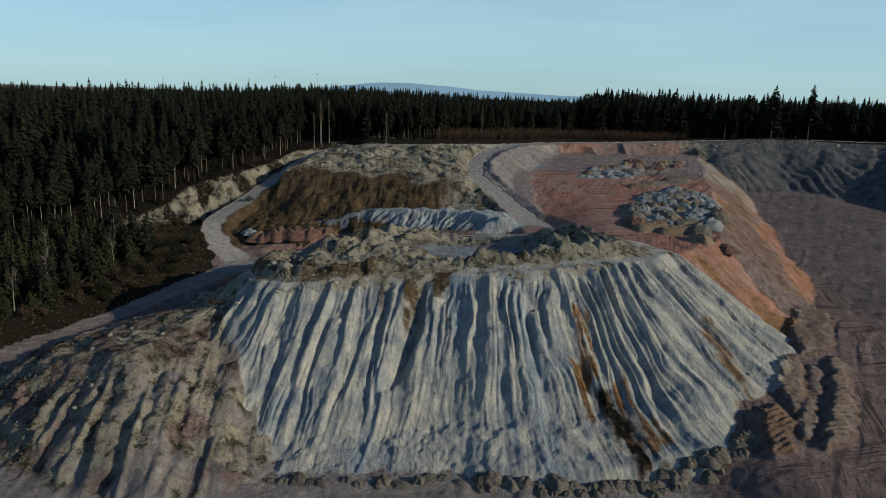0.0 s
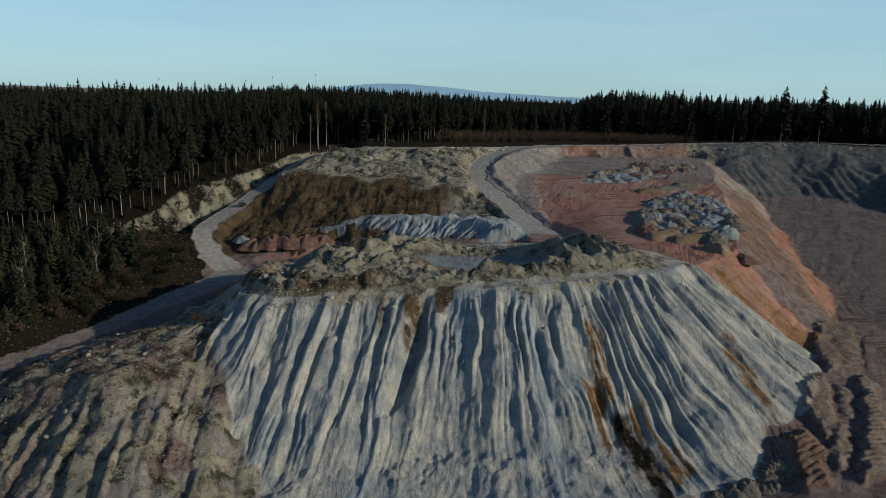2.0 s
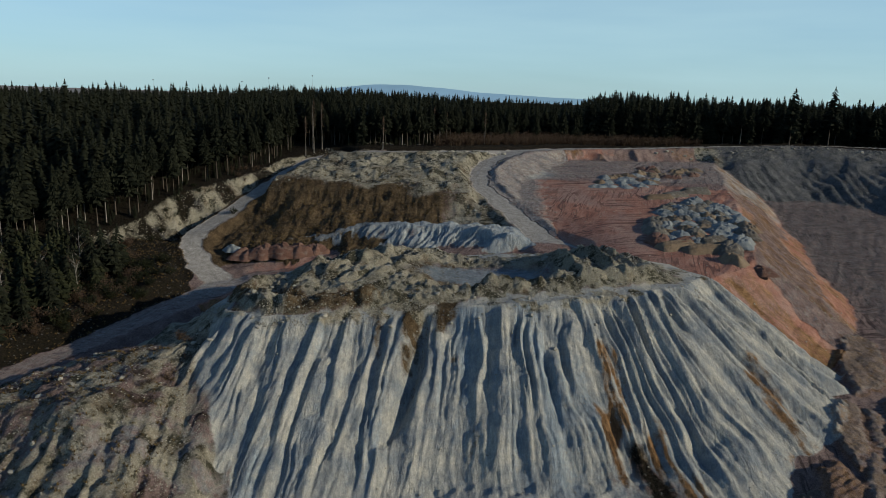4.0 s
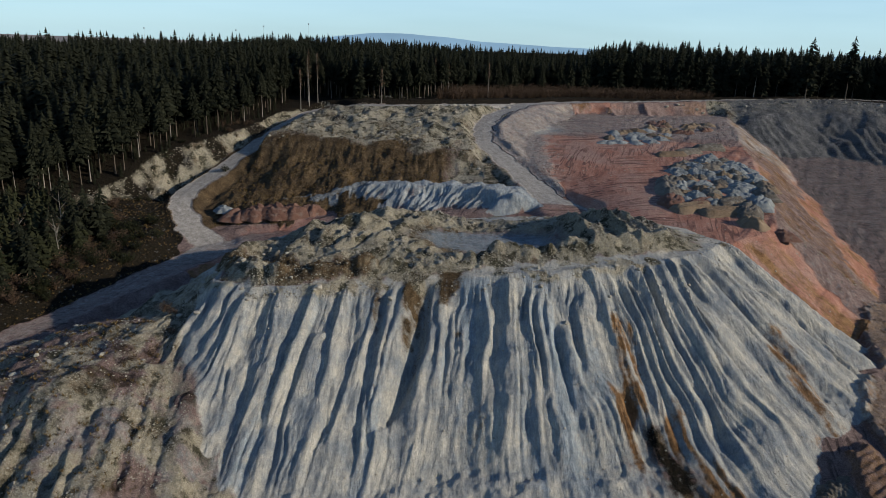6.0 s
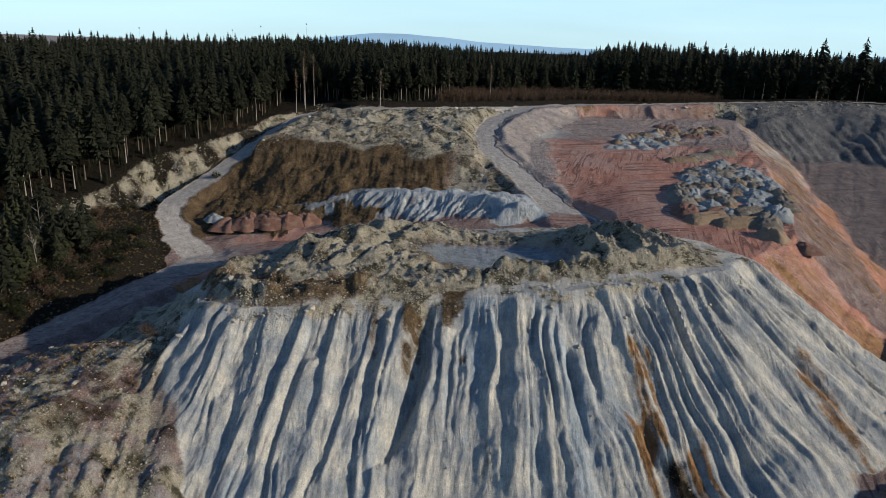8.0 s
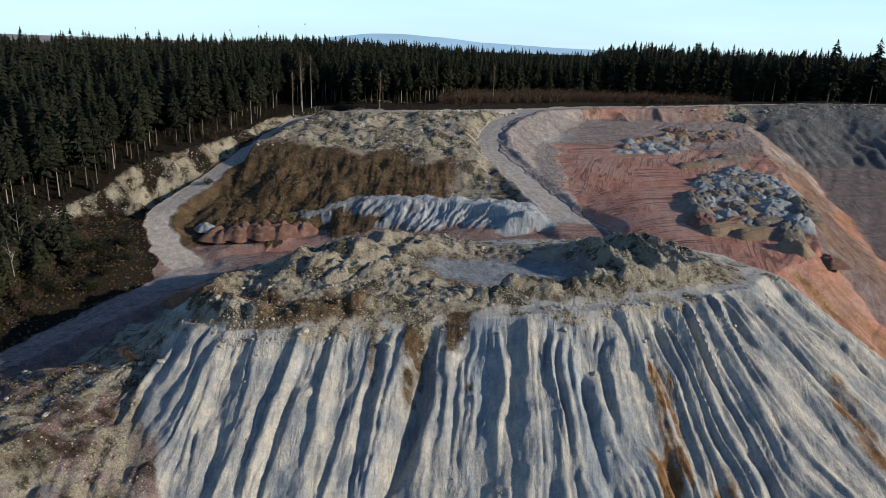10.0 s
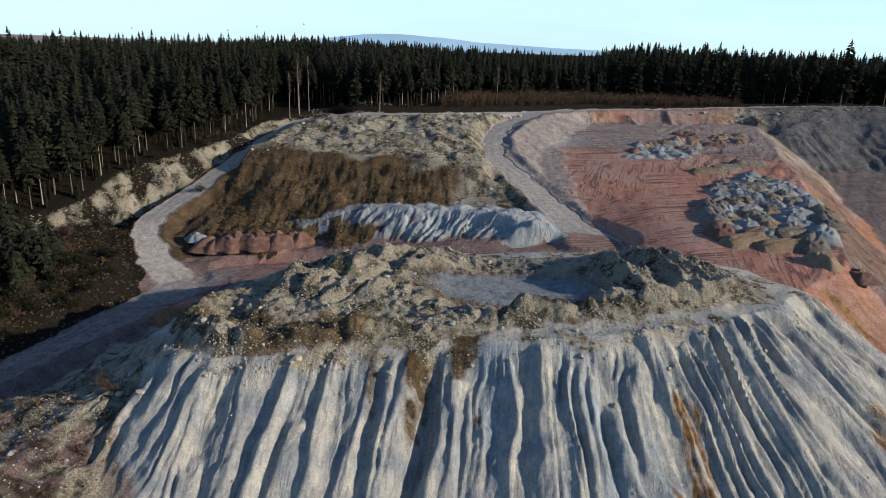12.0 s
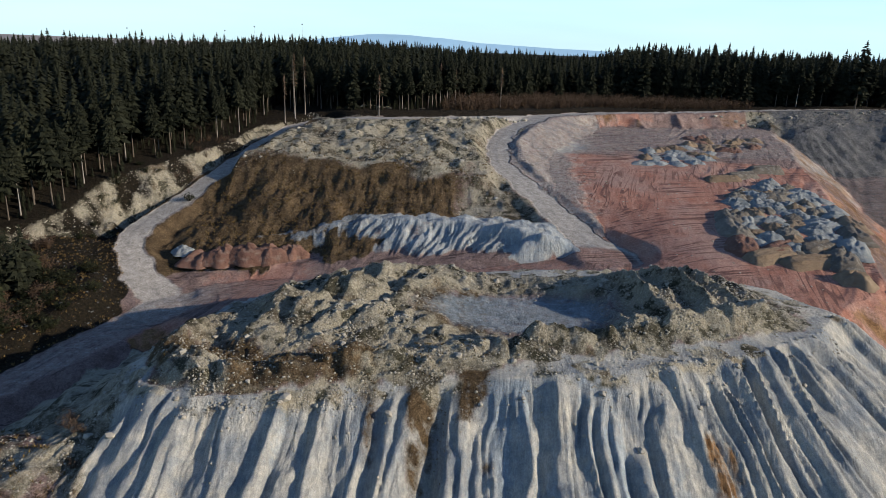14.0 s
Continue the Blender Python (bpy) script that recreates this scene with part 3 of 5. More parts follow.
def stone_material(name, dark, light):
    n = Nodes(name)
    info = n.tree.nodes.new("ShaderNodeObjectInfo").outputs["Random"]
    geo = n.tree.nodes.new("ShaderNodeNewGeometry").outputs["Random Per Island"]
    g = n.grain(2.0, 6, 0.7)
    f = n.value("ADD", n.value("MULTIPLY", n.value("ADD", info, geo), 0.35), n.value("MULTIPLY", g, 0.45))
    c = n.mix(f, dark, light)
    return n.done(c, 0.9, n.bump(n.grain(5.0, 5, 0.7), 0.5, 0.1), 0.15)


EARTH = earth_material()
SPRUCE = leaf_material("spruce_needles", (0.003, 0.004, 0.003), (0.022, 0.0235, 0.014))
TWIG = leaf_material("winter_twigs", (0.032, 0.022, 0.015), (0.10, 0.066, 0.042))
OLIVE = leaf_material("evergreen_brush", (0.007, 0.009, 0.005), (0.03, 0.031, 0.015))
BARK = bark_material("spruce_bark", (0.035, 0.028, 0.021), (0.11, 0.093, 0.072))
PALE_BARK = bark_material("pale_bark", (0.10, 0.09, 0.077), (0.25, 0.23, 0.20))
STONE = stone_material("pale_limestone", (0.07, 0.06, 0.042), (0.38, 0.35, 0.285))
GREYSTONE = stone_material("blue_grey_marl", (0.035, 0.035, 0.034), (0.11, 0.11, 0.107))


# ---- the ground, split where its forms meet ----
def axis(spans, reach, grow=1.16):
    """Grid lines: (from, to, pitch) spans end to end, then ever wider out to the reach."""
    out = []
    for a, b, p in spans:
        k = max(1, round((b - a) / p))
        out += [a + (b - a) * i / k for i in range(k)]
    out.append(spans[-1][1])
    lo, hi, p = out[0], out[-1], spans[0][2]
    pre, q = [], p
    while lo > -reach:
        q *= grow
        lo -= q
        pre.append(lo)
    post, q = [], spans[-1][2]
    while hi < reach:
        q *= grow
        hi += q
        post.append(hi)
    return np.array(pre[::-1] + out + post)


GX = axis([(-135, -80, 0.9), (-80, -46, 0.42), (-46, 64, 0.24), (64, 98, 0.40), (98, 205, 0.85)], 4700)
GY = axis([(60, 97, 1.0), (97, 145, 0.24), (145, 176, 0.32), (176, 215, 0.5), (215, 345, 0.75)], 4700)
PX, PY = np.meshgrid(GX, GY)
PZ, MASKS = terrain(PX.ravel(), PY.ravel())
PZ = PZ.reshape(PX.shape)


def ground_z(x, y):
    """Height of the built ground under a place."""
    j = min(max(int(np.searchsorted(GX, x)) - 1, 0), len(GX) - 2)
    i = min(max(int(np.searchsorted(GY, y)) - 1, 0), len(GY) - 2)
    u, v = (x - GX[j]) / (GX[j + 1] - GX[j]), (y - GY[i]) / (GY[i + 1] - GY[i])
    return float((PZ[i, j] * (1 - u) + PZ[i, j + 1] * u) * (1 - v) + (PZ[i + 1, j] * (1 - u) + PZ[i + 1, j + 1] * u) * v)


def blur(a):
    b = a.copy()
    b[1:-1, 1:-1] = (a[1:-1, 1:-1] * 2 + a[:-2, 1:-1] + a[2:, 1:-1] + a[1:-1, :-2] + a[1:-1, 2:]) / 6
    return b


def soils():
    m = {k: v.reshape(PX.shape) for k, v in MASKS.items()}
    x, y, top = PX, PY, m["top"]
    n1, n2 = fbm(x / 8, y / 8, 4, 101), fbm(x / 3, y / 3, 4, 102)
    is_ = lambda *k: np.isin(top, k).astype(float)
    w = {}
    westface = step(x - np.interp(y, (105, 119, 127, 137, 175), (-30, -36.5, -40, -40.5, -44)) + 1.2 * n2, -1.6, 1.6)
    back = 1 - step(y, 150, 158) * step(-x, -44, -36)
    side, cr, ro = is_(4) * m["benchside"], m["crest"] + 2.5 * n2, m["benchout"]
    clay = is_(1) * m["mside"] * westface
    w["clay"] = clay + is_(1) * (1 - m["mside"]) * (1 - m["berm"]) * 0.8 + is_(2) * 0.5 * step(-y + 5 * n2, -122, -113) * step(x + 4 * n1, -68, -58) * step(0.7 - n1, 0, 0.5) + side * step(cr, 24, 29) * 0.15 + is_(10) * m["spur"] * 0.5 + is_(4) * 0.4 * step(x + 4 * n1, 40, 26) * step(x, 14, 19) * step(y, 196, 212) + is_(0) * step(-y, -108, -100) * step(50 - x, 0, 10) * 0.5
    redfloor = is_(4) * step(x + 3 * n1, 25, 31) * step(y + 0.12 * (x - 30) + 3 * n1, 268, 258) * (1 - m["benchside"])
    strip = fbm((x * 0.55 + y * 0.2) / 3.0, (y * 0.55 - x * 0.2) / 30, 3, 103)
    w["red"] = redfloor + side * step(cr, 26, 22) + side * step(ro + 3 * n2, 15, 18) * step(cr, 30, 40) * 0.8 + is_(4) * step(x, -54, -48) * step(-x, 24, 34) * (0.6 + 0.5 * n1) + is_(10) * np.where(x < 62, 0.7, 0.45) * step(n1, -0.3, 0.4) * (1 - m["spur"]) \
        + side * step(cr, 92, 86) * step(cr, 66, 72) * step(ro, 7, 3) * 0.9
    w["brown"] = is_(3) * (1 - 0.75 * m["hilltop"]) * (1 - 0.8 * step(x + 3 * n1, -8, 4)) + is_(2) * 0.35 + is_(1) * (m["mside"] * (1 - westface) * 0.35 + m["gully"] * 0.9) + is_(1) * m["flat"] * 0.55 * step(fbm(x / 7, y / 1.6, 4, 108), -0.1, 0.6)
    flank = is_(1) * m["mside"] * (1 - westface) * step(y, 116, 128)
    w["clay"] = w["clay"] + 0.7 * flank
    w["brown"] = w["brown"] * (1 - 0.7 * flank)
    # pale road tone is held back for the painted shade on the lower road
    w["road"] = m["road"] * (1 - m["shaded_road"] * (0.52 + 0.25 * step(x, -52, -36))) + is_(4) * 0.45 * step(x + 4 * n1, 38, 24) * step(x, 14, 19) * step(y, 196, 212)
    earthy = is_(1) * m["berm"] * step(y, 147, 143) * step(n1 + 0.4 * n2 - 0.01 * x, 0.0, 0.35)
    w["brown"] = w["brown"] + 0.8 * earthy
    w["rubble"] = is_(1) * m["berm"] * (1 - m["flat"]) * (1 - 0.65 * step(y, 147, 143) * step(n1 + 0.4 * n2 - 0.01 * x, 0.0, 0.35)) + is_(3) * np.maximum(m["hilltop"] * 0.9, 0.7 * step(x + 3 * n1, -8, 4)) + is_(7) * 0.8 * step(n2 + 0.6 * n1, -0.6, 0.15) + is_(2) * step(n2, -0.6, 0.3) * 0.75 + is_(1) * m["mside"] * (1 - westface) * (0.55 + 0.35 * step(y, 122, 134)) + is_(9) * m["upper"] * 0.35 + is_(4) * step(-x, -24, -16) * 0.7 * step(y, 203, 210) + side * step(cr, 26, 28) * step(cr, 35, 32) * 0.3 + is_(10) * m["spur"] * 0.3 * step(n2, 0, 0.5) + is_(9) * step(x, 118, 104) * 0.6 + is_(4) * step(y, 262, 272) * 0.15
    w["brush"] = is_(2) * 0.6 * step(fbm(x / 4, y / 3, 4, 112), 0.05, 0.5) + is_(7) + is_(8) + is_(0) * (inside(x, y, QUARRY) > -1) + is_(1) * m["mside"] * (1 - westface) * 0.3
    ledge = is_(1) * (1 - m["berm"]) * step(m["mout"], 2.5, 0.5)
    w["rubble"] = w["rubble"] + 0.9 * ledge * step(fbm(x / 2.2, y / 1.6, 4, 111), -0.15, 0.3)
    arc, mo = m["arc"], m["mout"]
    band = lambda c, wd, a, b: np.exp(-((arc - c + 0.8 * n2) / wd) ** 2) * step(mo + 2 * n2, a, a + 4) * step(mo, b + 4, b)
    stain = band(23.4 - 0.33 * (mo - 8.6), 2.3, 5, 19) + 0.8 * band(18.1, 0.8, 6, 30) + band(23.8, 2.2, 17, 34) + 0.75 * band(45.4 - 0.37 * (mo - 17), 2.8, 11, 34) + 0.5 * band(-0.5, 0.6, 14, 22)
    soot = 0.85 * np.clip(band(20.8, 2.3, 20, 40) + 0.8 * band(40.5, 1.6, 28, 36) + 0.5 * band(16.5, 1.0, 22, 34), 0, 1) * step(fbm(m["line"] / 1.1, mo / 4, 3, 107), -0.7, 0.2)
    w["clay"] = w["clay"] + 0.5 * (m["pushed"] > 0.5)
    w["ochre"] = np.clip(is_(1) * m["mside"] * stain * (0.6 + 0.9 * fbm(m["line"] / 0.9, m["mout"] / 5, 3, 106)), 0, 1) + is_(10) * np.where(x < 62, 0.75, np.where(x < 85, 0.15, 0.45)) * step(n1, 0.5, -0.4) * (1 - 0.75 * m["spur"]) + side * step(cr, 26, 32) * (0.42 + 0.3 * n2) + side * step(cr, 24, 18) * (0.5 + 0.5 * fbm((x + y) / 3, (y - x) / 14, 3, 109)) + m["pushed"] * 0.5 * (m["pushed"] > 0.5) + (m["pushed"] > 0.1) * (m["pushed"] <= 0.5) * 0.5
    # rock grey past x 92 puts the pit floor's shade into its colour
    lowfloor = is_(0) * (inside(x, y, QUARRY) < -1)
    w["rock"] = is_(1) * m["flat"] * (0.75 + 0.5 * fbm(x / 7, y / 1.8, 4, 110)) + is_(9) * step(x + 4 * n2, 101, 118) + lowfloor * step(x + 6 * n1, 92, 112) * 0.5 + is_(7) * 0.55 * step(n2, -0.1, 0.4) + is_(8) * step(n2, 0.5, 0.9) * 0.3
    foot = np.exp(-((m["arc"] - 20) / 9) ** 2) * step(m["mout"], 15, 20)
    white = np.exp(-((x - 9.5) / 2.4) ** 2 - ((y - 135.5) / 2.0) ** 2)
    tufts = lambda wd: np.exp(-((x + 5.4 + 0.6 * n2) / wd) ** 4) + np.exp(-((x - 0.7 + 0.6 * n2) / (wd + 0.3)) ** 4) + 0.7 * np.exp(-((x + 11 + 0.6 * n2) / 1.3) ** 2)
    turf = np.clip(tufts(1.7), 0, 1) * step(m["mout"] + 5 * n2, 8, 3.5)
    w["brown"] = w["brown"] + is_(1) * (0.75 * foot * step(n2, -0.2, 0.5) + 1.2 * turf)
    w["clay"] = (np.clip(w["clay"], 0, 1) + is_(1) * white) * (1 - is_(1) * np.clip(soot + 0.9 * turf, 0, 1)) + is_(4) * 0.4 * step(y + 4 * n1, 256, 268) + is_(6) * step(n2 + 0.05 * (x + 15), -0.7, 0.3)
    w["brush"] = w["brush"] + is_(1) * m["mside"] * soot
    # the lower road's own reddish earth
    w["red"] = w["red"] + m["shaded_road"] * is_(5) * 0.45
    w["brown"] = w["brown"] + is_(6) * step(-x + 5 * n1, 8, 24)
    w["blue"] = side * step(cr, 22, 24) * step(cr, 30, 27) * 0.3 + is_(6) * 0.55 + is_(1) * m["flat"] * 0.6 + is_(1) * m["mside"] * westface * np.clip(0.75 * step(fbm(m["line"] / 2.2, m["mout"] / 18, 4, 104), -0.15, 0.5) * step(-x, -34, -14) * (1 - soot) * 0.6 + 0.3 * step(fbm(m["line"] / 2.2, m["mout"] / 18, 4, 105), 0.0, 0.5), 0, 1)
    return {k: np.clip(blur(v), 0, 1) for k, v in w.items()}, top


W, TOP = soils()
LAYERS = (("soil_a", ("clay", "red", "brown")), ("soil_b", ("road", "rubble", "brush")), ("soil_c", ("ochre", "rock", "blue")))


def ground_mesh(name, pick):
    """One mesh of the faces for which pick is true, with the soil weights on it."""
    rows, cols = np.nonzero(pick)
    nx = PX.shape[1]
    a = rows * nx + cols
    quads = np.stack([a, a + 1, a + nx + 1, a + nx], 1)
    used, flat = np.unique(quads, return_inverse=True)
    me = bpy.data.meshes.new(name)
    me.vertices.add(len(used))
    me.vertices.foreach_set("co", np.stack([PX.ravel()[used], PY.ravel()[used], PZ.ravel()[used]], 1).ravel())
    me.loops.add(quads.size)
    me.loops.foreach_set("vertex_index", flat.ravel().astype(np.int32))
    me.polygons.add(len(quads))
    me.polygons.foreach_set("loop_start", np.arange(0, quads.size, 4, dtype=np.int32))
    me.polygons.foreach_set("loop_total", np.full(len(quads), 4, dtype=np.int32))
    me.update()
    me.polygons.foreach_set("use_smooth", np.ones(len(quads), bool))
    for layer, keys in LAYERS:
        at = me.attributes.new(layer, "FLOAT_COLOR", "POINT")
        rgba = np.ones((len(used), 4), np.float32)
        for i, k in enumerate(keys):
            rgba[:, i] = W[k].ravel()[used]
        at.data.foreach_set("color", rgba.ravel())
    me.materials.append(EARTH)
    me.validate()
    return new(name, me)


FACE = TOP[:-1, :-1]
WESTSIDE = PX[:-1, :-1] < -60
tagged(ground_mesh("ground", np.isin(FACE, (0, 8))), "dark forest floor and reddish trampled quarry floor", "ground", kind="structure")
tagged(ground_mesh("spoil_mound", FACE == 1), "great mound of pale clay with deep erosion rills", "mound")
tagged(ground_mesh("spoil_shoulder", FACE == 2), "lower brown shoulder of gravelly spoil beside the clay mound", "mound")
tagged(ground_mesh("brown_hill", FACE == 3), "brown earth hill with grassy steep slope and stony top", "hill")
tagged(ground_mesh("pit_floor", np.isin(FACE, (4, 6))), "red clay quarry bench with wheel tracks and orange side slope", "ground", kind="structure")
tagged(ground_mesh("road", FACE == 5), "pale grey dirt haul road winding through the quarry", "road", kind="structure")
tagged(ground_mesh("wall_west", FACE == 7), "pale yellowish rock cut below the spruce forest", "cliff", kind="structure")
tagged(ground_mesh("wall_east", FACE == 9), "tall grey shaded quarry wall with stony upper edge", "cliff", kind="structure")
tagged(ground_mesh("wall_north", FACE == 10), "tan and orange earth bank under the rim road", "slope", kind="structure")


# ---- helpers for things ----
def mesh_of(name, verts, faces, material, smooth=False):
    me = bpy.data.meshes.new(name)
    me.from_pydata(verts, [], faces)
    me.materials.append(material)
    if smooth:
        me.polygons.foreach_set("use_smooth", np.ones(len(faces), bool))
    me.update()
    return me


def part(name, me, parent, label=""):
    ob = new(name, me)
    ob.parent = parent
    return tagged(ob, label)


# ---- trees ----
def trunk_shape(rnd, h, r, sides=6, lean=0.02):
    verts, faces = [], []
    levels = 5
    lx, ly = rnd.uniform(-lean, lean), rnd.uniform(-lean, lean)
    for i in range(levels + 1):
        t = i / levels
        rr = r * (1 - 0.92 * t) * (1.35 if i == 0 else 1)
        for k in range(sides):
            a = 2 * math.pi * k / sides
            verts.append((lx * h * t * t + rr * math.cos(a), ly * h * t * t + rr * math.sin(a), h * t - (0.4 if i == 0 else 0)))
    for i in range(levels):
        for k in range(sides):
            a, b = i * sides + k, i * sides + (k + 1) % sides
            faces.append((a, b, b + sides, a + sides))
    return verts, faces


def crown_shape(rnd, h, low, width, tiers, spokes, fine):
    """Whorls of drooping boughs; low is the height of the lowest."""
    verts, faces = [], []
    for i in range(tiers):
        t = i / (tiers - 1)
        z0 = low + (h - low) * (t ** 0.84)
        reach = width * ((1 - t) ** 0.66) * rnd.uniform(0.8, 1.15) + 0.25
        if t < 0.12:
            reach *= rnd.uniform(0.5, 0.95)
        n = max(4, int(spokes * (0.55 + 0.45 * (1 - t))))
        a0 = rnd.uniform(0, 6.3)
        for k in range(n):
            if rnd.random() < 0.08:
                continue
            a = a0 + 2 * math.pi * (k + rnd.uniform(-0.3, 0.3)) / n
            L = reach * rnd.uniform(0.5, 1.2)
            droop = L * rnd.uniform(0.22, 0.55)
            wd = L * rnd.uniform(0.2, 0.36) + 0.10
            ca, sa = math.cos(a), math.sin(a)
            zz = z0 + rnd.uniform(-0.55, 0.55) * (1 - 0.7 * t)
            up = 0.16 * L
            b = len(verts)
            if fine:
                m = 0.55 * L
                verts += [(0.05 * ca, 0.05 * sa, zz + 0.25), (m * ca - wd * sa, m * sa + wd * ca, zz - droop * 0.55), (L * ca, L * sa, zz - droop + up * 0.8),
                          (m * ca + wd * sa, m * sa - wd * ca, zz - droop * 0.55), (m * ca, m * sa, zz - droop * 0.25 + up)]
                faces += [(b, b + 1, b + 4), (b + 1, b + 2, b + 4), (b + 2, b + 3, b + 4), (b + 3, b, b + 4)]
                for side in (-1, 1):      # side sprays
                    q, e, j = rnd.uniform(0.35, 0.7) * L, 0.42 * L * rnd.uniform(0.7, 1.2), len(verts)
                    fx, fy = ca * 0.75 - side * sa * 0.66, sa * 0.75 + side * ca * 0.66
                    zq = zz - droop * 0.5
                    verts += [(q * ca, q * sa, zq + 0.1), (q * ca + e * fx * 0.6 - e * fy * 0.2, q * sa + e * fy * 0.6 + e * fx * 0.2, zq), (q * ca + e * fx, q * sa + e * fy, zq - 0.4 * e), (q * ca + e * fx * 0.6 + e * fy * 0.2, q * sa + e * fy * 0.6 - e * fx * 0.2, zq)]
                    faces += [(j, j + 1, j + 2), (j, j + 2, j + 3)]
            else:
                m = 0.5 * L
                verts += [(0, 0, zz + 0.35), (m * ca - wd * sa, m * sa + wd * ca, zz - droop * 0.6), (L * ca, L * sa, zz - droop), (m * ca + wd * sa, m * sa - wd * ca, zz - droop * 0.6)]
                faces += [(b, b + 1, b + 2), (b, b + 2, b + 3)]
    b = len(verts)
    verts += [(0.42, 0, h - 1.3), (-0.21, 0.36, h - 1.3), (-0.21, -0.36, h - 1.3), (0, 0, h + 0.25)]
    faces += [(b, b + 1, b + 3), (b + 1, b + 2, b + 3), (b + 2, b, b + 3)]
    return verts, faces


def conifer(seed, h, bare, width, label, bark):
    """A spruce with its parts; bare is the share of the trunk without boughs."""
    rnd = random.Random(seed)
    tree = tagged(new("conifer"), label, "tree", "trees at the forest edge")
    part("trunk", mesh_of("trunk", *trunk_shape(rnd, h * 0.97, 0.0085 * h), bark, True), tree)
    part("crown", mesh_of("crown", *crown_shape(rnd, h, h * bare, width, 44, 10, True), SPRUCE), tree)
    return tree


def woods(pts, spacing, rnd, jitter=0.45):
    """Places on a jittered grid inside an outline."""
    xs, ys = [p[0] for p in pts], [p[1] for p in pts]
    nx, ny = int((max(xs) - min(xs)) / spacing) + 1, int((max(ys) - min(ys)) / spacing) + 1
    gx, gy = np.meshgrid(min(xs) + spacing * np.arange(nx), min(ys) + spacing * np.arange(ny))
    gx = gx.ravel() + np.array([rnd.uniform(-jitter, jitter) for _ in range(gx.size)]) * spacing
    gy = gy.ravel() + np.array([rnd.uniform(-jitter, jitter) for _ in range(gy.size)]) * spacing
    keep = inside(gx, gy, pts) < 0
    return gx[keep], gy[keep]


def scatter_mesh(name, shapes, places, material, rnd):
    """Many copies of plain shapes joined into one mesh. places: x, y, z, scale, turn."""
    vs, fs, base = [], [], 0
    for x, y, z, s, turn in places:
        v, f = rnd.choice(shapes)
        c, d = math.cos(turn) * s, math.sin(turn) * s
        vs.append(v @ np.array([[c, d, 0], [-d, c, 0], [0, 0, s]]) + (x, y, z))
        fs.append(f + base)
        base += len(v)
    v, f = np.concatenate(vs), np.concatenate(fs)
    me = bpy.data.meshes.new(name)
    k = f.shape[1]
    me.vertices.add(len(v))
    me.vertices.foreach_set("co", v.ravel())
    me.loops.add(f.size)
    me.loops.foreach_set("vertex_index", f.ravel().astype(np.int32))
    me.polygons.add(len(f))
    me.polygons.foreach_set("loop_start", np.arange(0, f.size, k, dtype=np.int32))
    me.polygons.foreach_set("loop_total", np.full(len(f), k, dtype=np.int32))
    me.update()
    me.materials.append(material)
    me.validate()
    return new(name, me)


WEST_WOOD = [(-60, 281), (-62.5, 259), (-71, 239), (-80.5, 220), (-87.5, 208), (-97.5, 198), (-119, 179), (-151, 151), (-260, 96), (-420, 150), (-420, 640), (-120, 640), (-52, 330), (-50, 292)]
# NORTH_WOOD's arm east of x 290 is unseen, added to shade the pit
NORTH_WOOD = [(-50, 292), (-44, 284), (-30, 278), (-14, 284), (-6, 296), (4, 316), (24, 334), (60, 346), (104, 346), (130, 346), (170, 350), (215, 340), (290, 300), (306, 150), (310, 20), (520, 20), (520, 640), (-120, 640), (-52, 330)]
TREES = []


def stature(x):
    """How tall the wood stands along the skyline."""
    return float(np.interp(x, (-150, -90, -45, -6, 6, 48, 62, 112, 128, 300), (0.97, 0.88, 0.77, 0.76, 0.70, 0.74, 0.94, 0.96, 0.84, 0.84)))


rnd = random.Random(7)
for outline in (WEST_WOOD, NORTH_WOOD):
    px, py = woods(outline, 4.0, rnd)
    depth = -inside(px, py, outline)
    thin = np.array([rnd.random() for _ in px])
    keep = thin < np.interp(depth, (0, 25, 70, 300), (1.0, 0.8, 0.42, 0.25))
    px, py, depth = px[keep], py[keep], depth[keep]
    pz = terrain(px, py)[0]
    TREES += list(zip(px, py, pz, depth))
# the ones nearest the edge stand singly
edge = sorted((t for t in TREES if -150 < t[0] < 230 and t[1] < 400), key=lambda t: t[3])[:285]
edge_set = set(edge)
protos = [conifer(10 + i, 1.0 * hh, bare, wd, lb, bk) for i, (hh, bare, wd, lb, bk) in enumerate((
    (21.0, 0.36, 3.7, "tall dark spruce with bare lower trunk at the forest edge", BARK), (19.6, 0.44, 3.3, "tall dark spruce with bare lower trunk at the forest edge", BARK),
    (21.6, 0.30, 3.9, "tall dark spruce with bare lower trunk at the forest edge", BARK), (19.2, 0.10, 3.7, "bushy dark spruce with low boughs at the forest edge", BARK),
    (18.5, 0.55, 2.6, "slim spruce with long pale bare trunk at the forest edge", PALE_BARK), (20.0, 0.06, 4.0, "bushy dark spruce with low boughs at the forest edge", BARK)))]
for i, (x, y, z, d) in enumerate(edge):
    s = rnd.uniform(0.78, 1.14) * stature(x)
    m = Matrix.Translation((x, y, z - 0.2)) @ Matrix.Rotation(rnd.uniform(0, 6.28), 4, "Z") @ Matrix.Diagonal((s, s, s * rnd.uniform(0.94, 1.08), 1))
    bare_edge = x < 12
    p = protos[rnd.choice((0, 1, 4, 0, 1, 4, 2) if bare_edge else (3, 5, 3, 5, 2))]
    if i < len(protos):
        protos[i].matrix_basis = m
    else:
        copy_thing(p, m).matrix_basis = m
shapes = []
